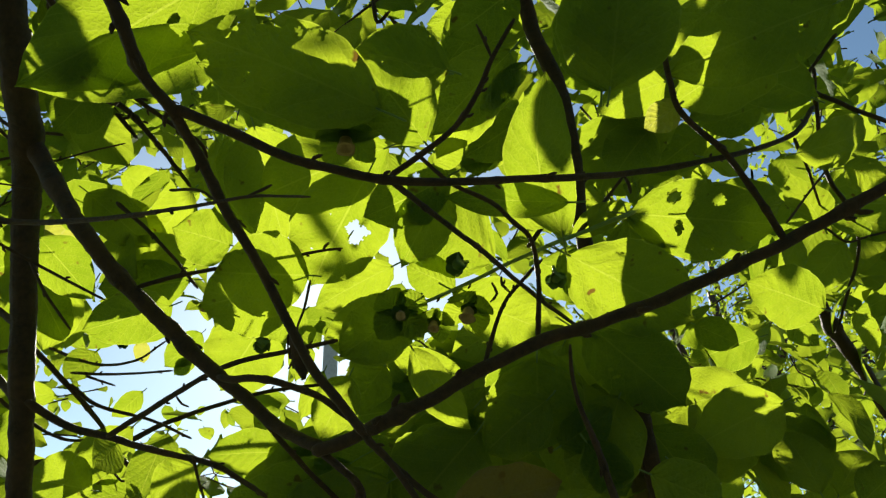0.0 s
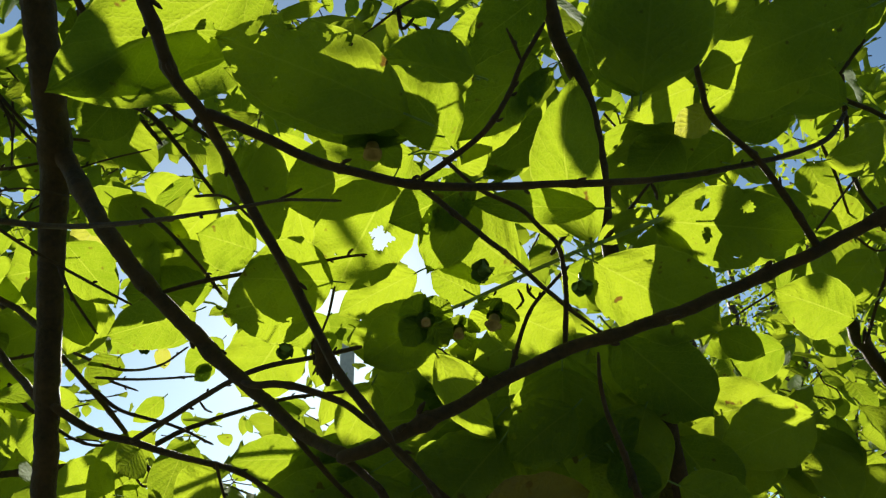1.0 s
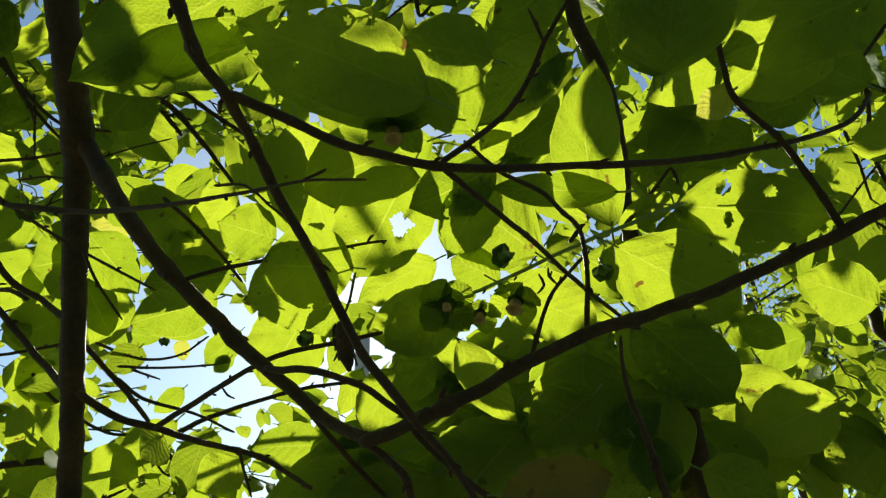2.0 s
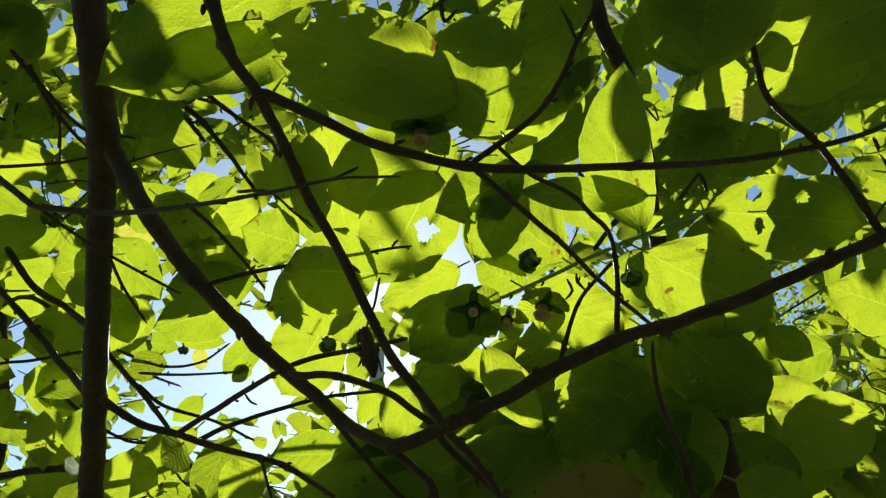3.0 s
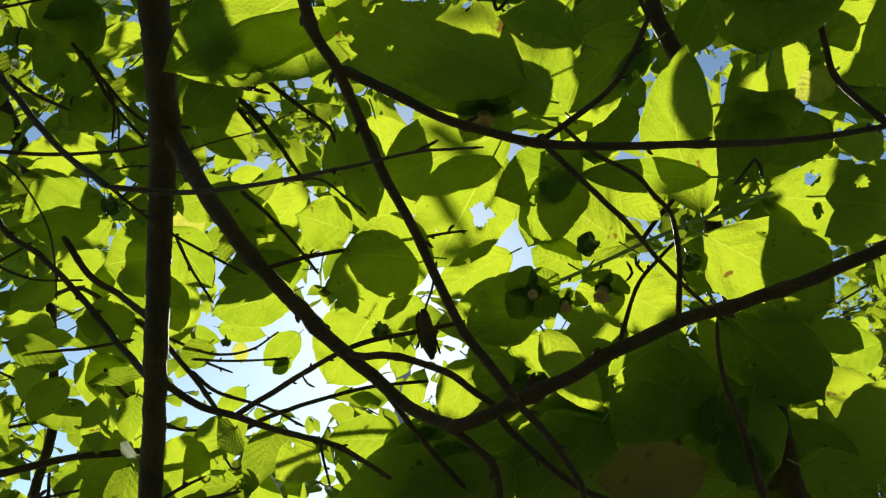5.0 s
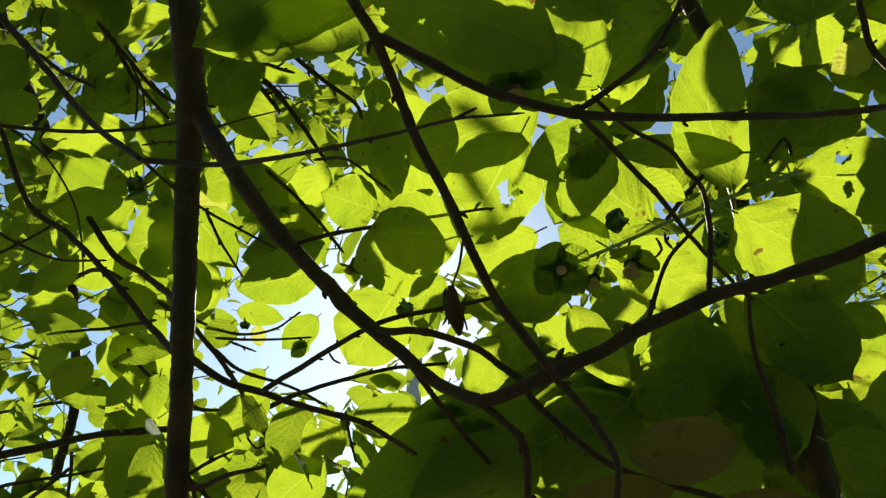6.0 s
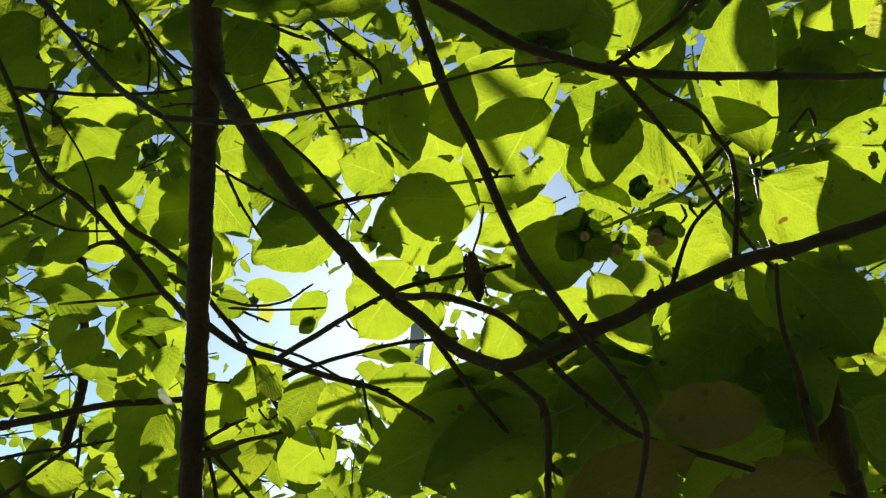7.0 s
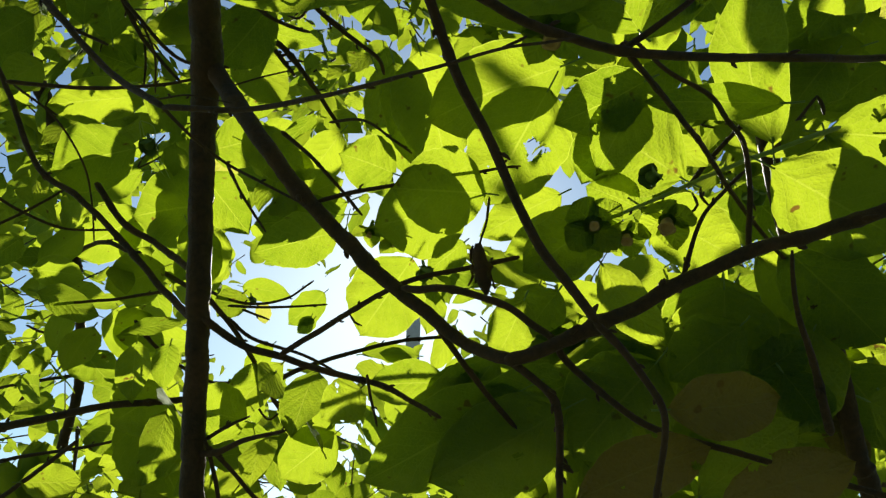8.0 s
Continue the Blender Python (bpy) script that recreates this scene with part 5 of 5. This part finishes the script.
def spray(rg, spot, size, number):
    """Places of the leaves of one shoot: base, tip, width, facing."""
    way = Vector((rg.uniform(-1, 1), rg.uniform(-0.6, 0.8), rg.uniform(-0.7, 0.3))).normalized()
    flat = Vector((rg.uniform(-0.5, 0.5), rg.uniform(-1.0, 0.1), rg.uniform(0.0, 1.0))).normalized()
    flat = (flat - way * flat.dot(way)).normalized()
    side = way.cross(flat)
    for k in range(number):
        s = -1 if k % 2 else 1
        base = spot + way * (k * size * 0.33) + side * s * size * 0.08
        out = (way * rg.uniform(0.25, 0.7) + side * s * rg.uniform(0.6, 1.0) + flat * rg.uniform(-0.4, 0.15) + Vector((0, 0, -0.25))).normalized()
        long = size * rg.uniform(0.7, 1.15)
        facing = (flat + Vector((rg.uniform(-0.4, 0.4), rg.uniform(-0.4, 0.4), rg.uniform(-0.3, 0.3)))).normalized()
        yield base, base + out * long, long * rg.uniform(0.55, 0.7), facing


def bunch(rg, x0, x1, y0, y1, near, far, number, size):
    """Short shoots of small leaves within a part of the crown (right and above per metre ahead)."""
    leaves, wood = bmesh.new(), bmesh.new()
    for _ in range(number):
        d = rg.uniform(near, far)
        spot = EYE + (FORE + RIGHT * rg.uniform(x0, x1) + ABOVE * rg.uniform(y0, y1)) * d
        grown = []
        for base, tip, width, facing in spray(rg, spot, size * rg.uniform(0.8, 1.2), rg.randint(3, 6)):
            if in_gap(tip) or overlap(base, tip, width, open_rays) > 0.25:
                continue
            note_shade(base, tip, width)
            grown.append(base)
            blade(leaves, base, tip, width, facing, rg.uniform(0, 0.15), rg.uniform(0.05, 0.3), 8, 3, rg.random())
        if len(grown) > 2:
            tube(wood, spline([grown[0] * 2 - grown[1], *grown], 0.01), lambda j: 0.0016, 6, 0.1)
    tagged(part("leaf_mass", leaves, LEAF, tree, "small leaves on short shoots"), kind="stuff")
    tagged(part("twig_mass", wood, BARK, tree, "short dark shoots"), kind="stuff")


rb = random.Random(4)
bunch(rb, -0.435, -0.209, 0.068, 0.214, 1.25, 1.9, 26, 0.062)
bunch(rb, -0.669, -0.491, 0.150, 0.374, 1.0, 1.5, 12, 0.07)
bunch(rb, 0.452, 0.601, -0.218, -0.008, 1.1, 1.9, 24, 0.058)
bunch(rb, 0.523, 0.752, -0.009, 0.335, 1.1, 1.7, 16, 0.065)
# three bunches added farther off to block sun from the leaves before them
bunch(rb, 0.031, 0.343, -0.297, -0.136, 0.95, 1.25, 36, 0.11)
bunch(rb, 0.165, 0.329, 0.044, 0.136, 1.0, 1.3, 14, 0.09)
bunch(rb, -0.377, -0.200, -0.340, -0.240, 1.15, 1.5, 12, 0.085)


def crown(rg, number, near, far, wide, tall, size, crowd):
    """Shoots with their leaves; crowd: how readily a leaf grows in the shade of others."""
    made, stems = [], []
    for _ in range(number):
        d = rg.uniform(near, far)
        spot = EYE + FORE * d + RIGHT * rg.uniform(-wide, wide) * d + ABOVE * rg.uniform(-tall, tall) * d
        grown = []
        for base, tip, width, facing in spray(rg, spot, size, rg.randint(4, 7)):
            mid = base.lerp(tip, 0.5)
            if in_gap(mid) or in_gap(tip):
                continue
            if overlap(base, tip, width, open_rays) > 0.25 and rg.random() < 0.93:
                continue
            if rg.random() > (1 - overlap(base, tip, width)) ** 2 + crowd + shade_crowd(mid):
                continue
            note_shade(base, tip, width)
            grown.append((base, tip, width, facing))
        made += grown
        if len(grown) > 2:
            stems.append([grown[0][0] - (grown[1][0] - grown[0][0]) * 1.5, *(g[0] for g in grown)])
    return made, stems


rg = random.Random(21)
near, stems = crown(rg, 700, 0.85, 1.7, 0.8, 0.52, 0.09, 0.32)
for base, tip, width, facing in near[:40]:
    bm = bmesh.new()
    blade(bm, base, tip, width, facing, rg.uniform(0, 0.15), rg.uniform(0.05, 0.3), 10, 3, rg.random())
    part("leaf", bm, LEAF, tree)
for line in stems[:60]:
    bm = bmesh.new()
    tube(bm, spline(line, 0.01), lambda j: 0.0016, 6, 0.1)
    part("twig", bm, BARK, tree)
more, stems = crown(rg, 2200, 1.6, 3.6, 0.8, 0.58, 0.088, 0.2)
bm = bmesh.new()
for base, tip, width, facing in near[40:] + more:
    blade(bm, base, tip, width, facing, rg.uniform(0, 0.15), rg.uniform(0.05, 0.3), 6, 2, rg.random())
tagged(part("leaf_mass", bm, LEAF, tree, "countless leaves farther up the crown"), kind="stuff")
bm = bmesh.new()
for line in stems:
    tube(bm, spline(line, 0.05), lambda j: 0.0022, 5)
tagged(part("twig_mass", bm, BARK, tree, "thin bare twigs between the far leaves"), kind="stuff")

# unseen leaves overhead, beside and behind, added to hold back sky light
bm = bmesh.new()
for _ in range(1000):
    turn, rise, d = rg.uniform(0, math.tau), rg.uniform(-0.15, 1.45), rg.uniform(1.1, 2.4)
    way = Vector((math.sin(turn) * math.cos(rise), math.cos(turn) * math.cos(rise), math.sin(rise)))
    if way.dot(FORE) > 0.55 or way.dot(SUN_WAY) > 0.55:
        continue
    for base, tip, width, facing in spray(rg, EYE + way * d, 0.15, 6):
        blade(bm, base, tip, width, facing, 0.08, 0.15, 3, 1, rg.random(), stalk=0)
tagged(part("leaf_mass", bm, LEAF, tree, "unseen leaves added overhead and behind to dim the sky's light"), kind="stuff")

# ---- distance: concrete poles that carry a cable ----
def pole(x, y, tall):
    home = tagged(new("utility_pole"), "pale grey concrete utility pole behind the tree", "pole", group="utility poles")
    home.location = (x, y, 0)
    bm = bmesh.new()
    tube(bm, [Vector((0, 0, tall * k / 8 - 0.1)) for k in range(9)], lambda i: 0.34 - 0.012 * i, 24)
    part("shaft", bm, CONCRETE, home)
    bm = bmesh.new()
    tube(bm, [Vector((-0.7, 0.0, tall - 0.6)), Vector((0.7, 0.0, tall - 0.6))], lambda i: 0.05, 8)
    part("crossarm", bm, CONCRETE, home)
    for k in (-0.6, 0.6):
        bm = bmesh.new()
        tube(bm, [Vector((k, 0, tall - 0.6 + 0.05 * q)) for q in range(6)], lambda i: (0.03, 0.07, 0.05, 0.07, 0.05, 0.02)[i], 10)
        part("insulator", bm, CONCRETE, home)


pole(-4.21, 24.0, 13.5)
pole(12.25, -2.71, 9.0)
bm = bmesh.new()
low, high = Vector((-4.21, 24.0, 9.84)), Vector((12.25, -2.71, 5.70))
tube(bm, [low.lerp(high, k / 24) for k in range(25)], lambda i: 0.011, 8)
tagged(part("power_cable", bm, CABLE, None), "thin black overhead cable strung between two poles", "cable")

# ---- distance: a neighbouring tree with fine leaves ----
def far_tree(x, y, tall, wide, seed):
    rf = random.Random(seed)
    home = tagged(new("background_tree"), "distant broad-leaved tree with fine sunlit foliage", "tree")
    home.location = (x, y, 0)
    bm = bmesh.new()
    tube(bm, [Vector((0.15 * math.sin(z), 0.1 * math.cos(z * 1.3), z)) for z in (-0.1, 0.6, 1.5, 2.5, tall * 0.6, tall * 0.85)], lambda i: 0.17 - 0.025 * i, 10, 0.1)
    part("trunk", bm, BARK, home)
    ends = []
    for k in range(16):
        turn, z = k * 2.4, rf.uniform(0.3, 0.8) * tall
        reach = wide * rf.uniform(0.5, 1.0)
        end = Vector((math.sin(turn) * reach, math.cos(turn) * reach, z + rf.uniform(0.2, 0.35) * tall))
        bm = bmesh.new()
        tube(bm, spline([(0, 0, z * 0.85), end * 0.5 + Vector((0, 0, z * 0.3)), end], 0.15), lambda j: 0.035, 6, 0.1)
        part("limb", bm, BARK, home)
        ends += [end, end * 0.75 + Vector((rf.uniform(-0.5, 0.5), rf.uniform(-0.5, 0.5), 0.3)), end * 0.5 + Vector((rf.uniform(-0.5, 0.5), rf.uniform(-0.5, 0.5), z * 0.4))]
    verts, faces = [], []
    for k in range(9000):
        mid = rf.choice(ends) + Vector((rf.gauss(0, 0.42), rf.gauss(0, 0.42), rf.gauss(0, 0.38)))
        way = Vector((rf.uniform(-1, 1), rf.uniform(-1, 1), rf.uniform(-1, 0.4))).normalized()
        side = way.cross(Vector((rf.uniform(-1, 1), rf.uniform(-1, 1), rf.uniform(-1, 1)))).normalized()
        s, n = rf.uniform(0.035, 0.06), len(verts)
        bow = way.cross(side) * s * 0.15
        verts += [mid - way * s, mid + side * s * 0.45 + bow, mid + way * s, mid - side * s * 0.45 + bow]
        faces.append((n, n + 1, n + 2, n + 3))
    mesh = bpy.data.meshes.new("crown")
    mesh.from_pydata(verts, [], faces)
    mesh.uv_layers.new()
    mesh.materials.append(LEAF)
    leaves = new("crown", mesh)
    leaves.parent = home
    tagged(leaves, "fine sunlit foliage", kind="stuff")


far_tree(3.4, 8.0, 6.4, 2.0, 5)
far_tree(7.0, 9.5, 6.8, 2.4, 6)
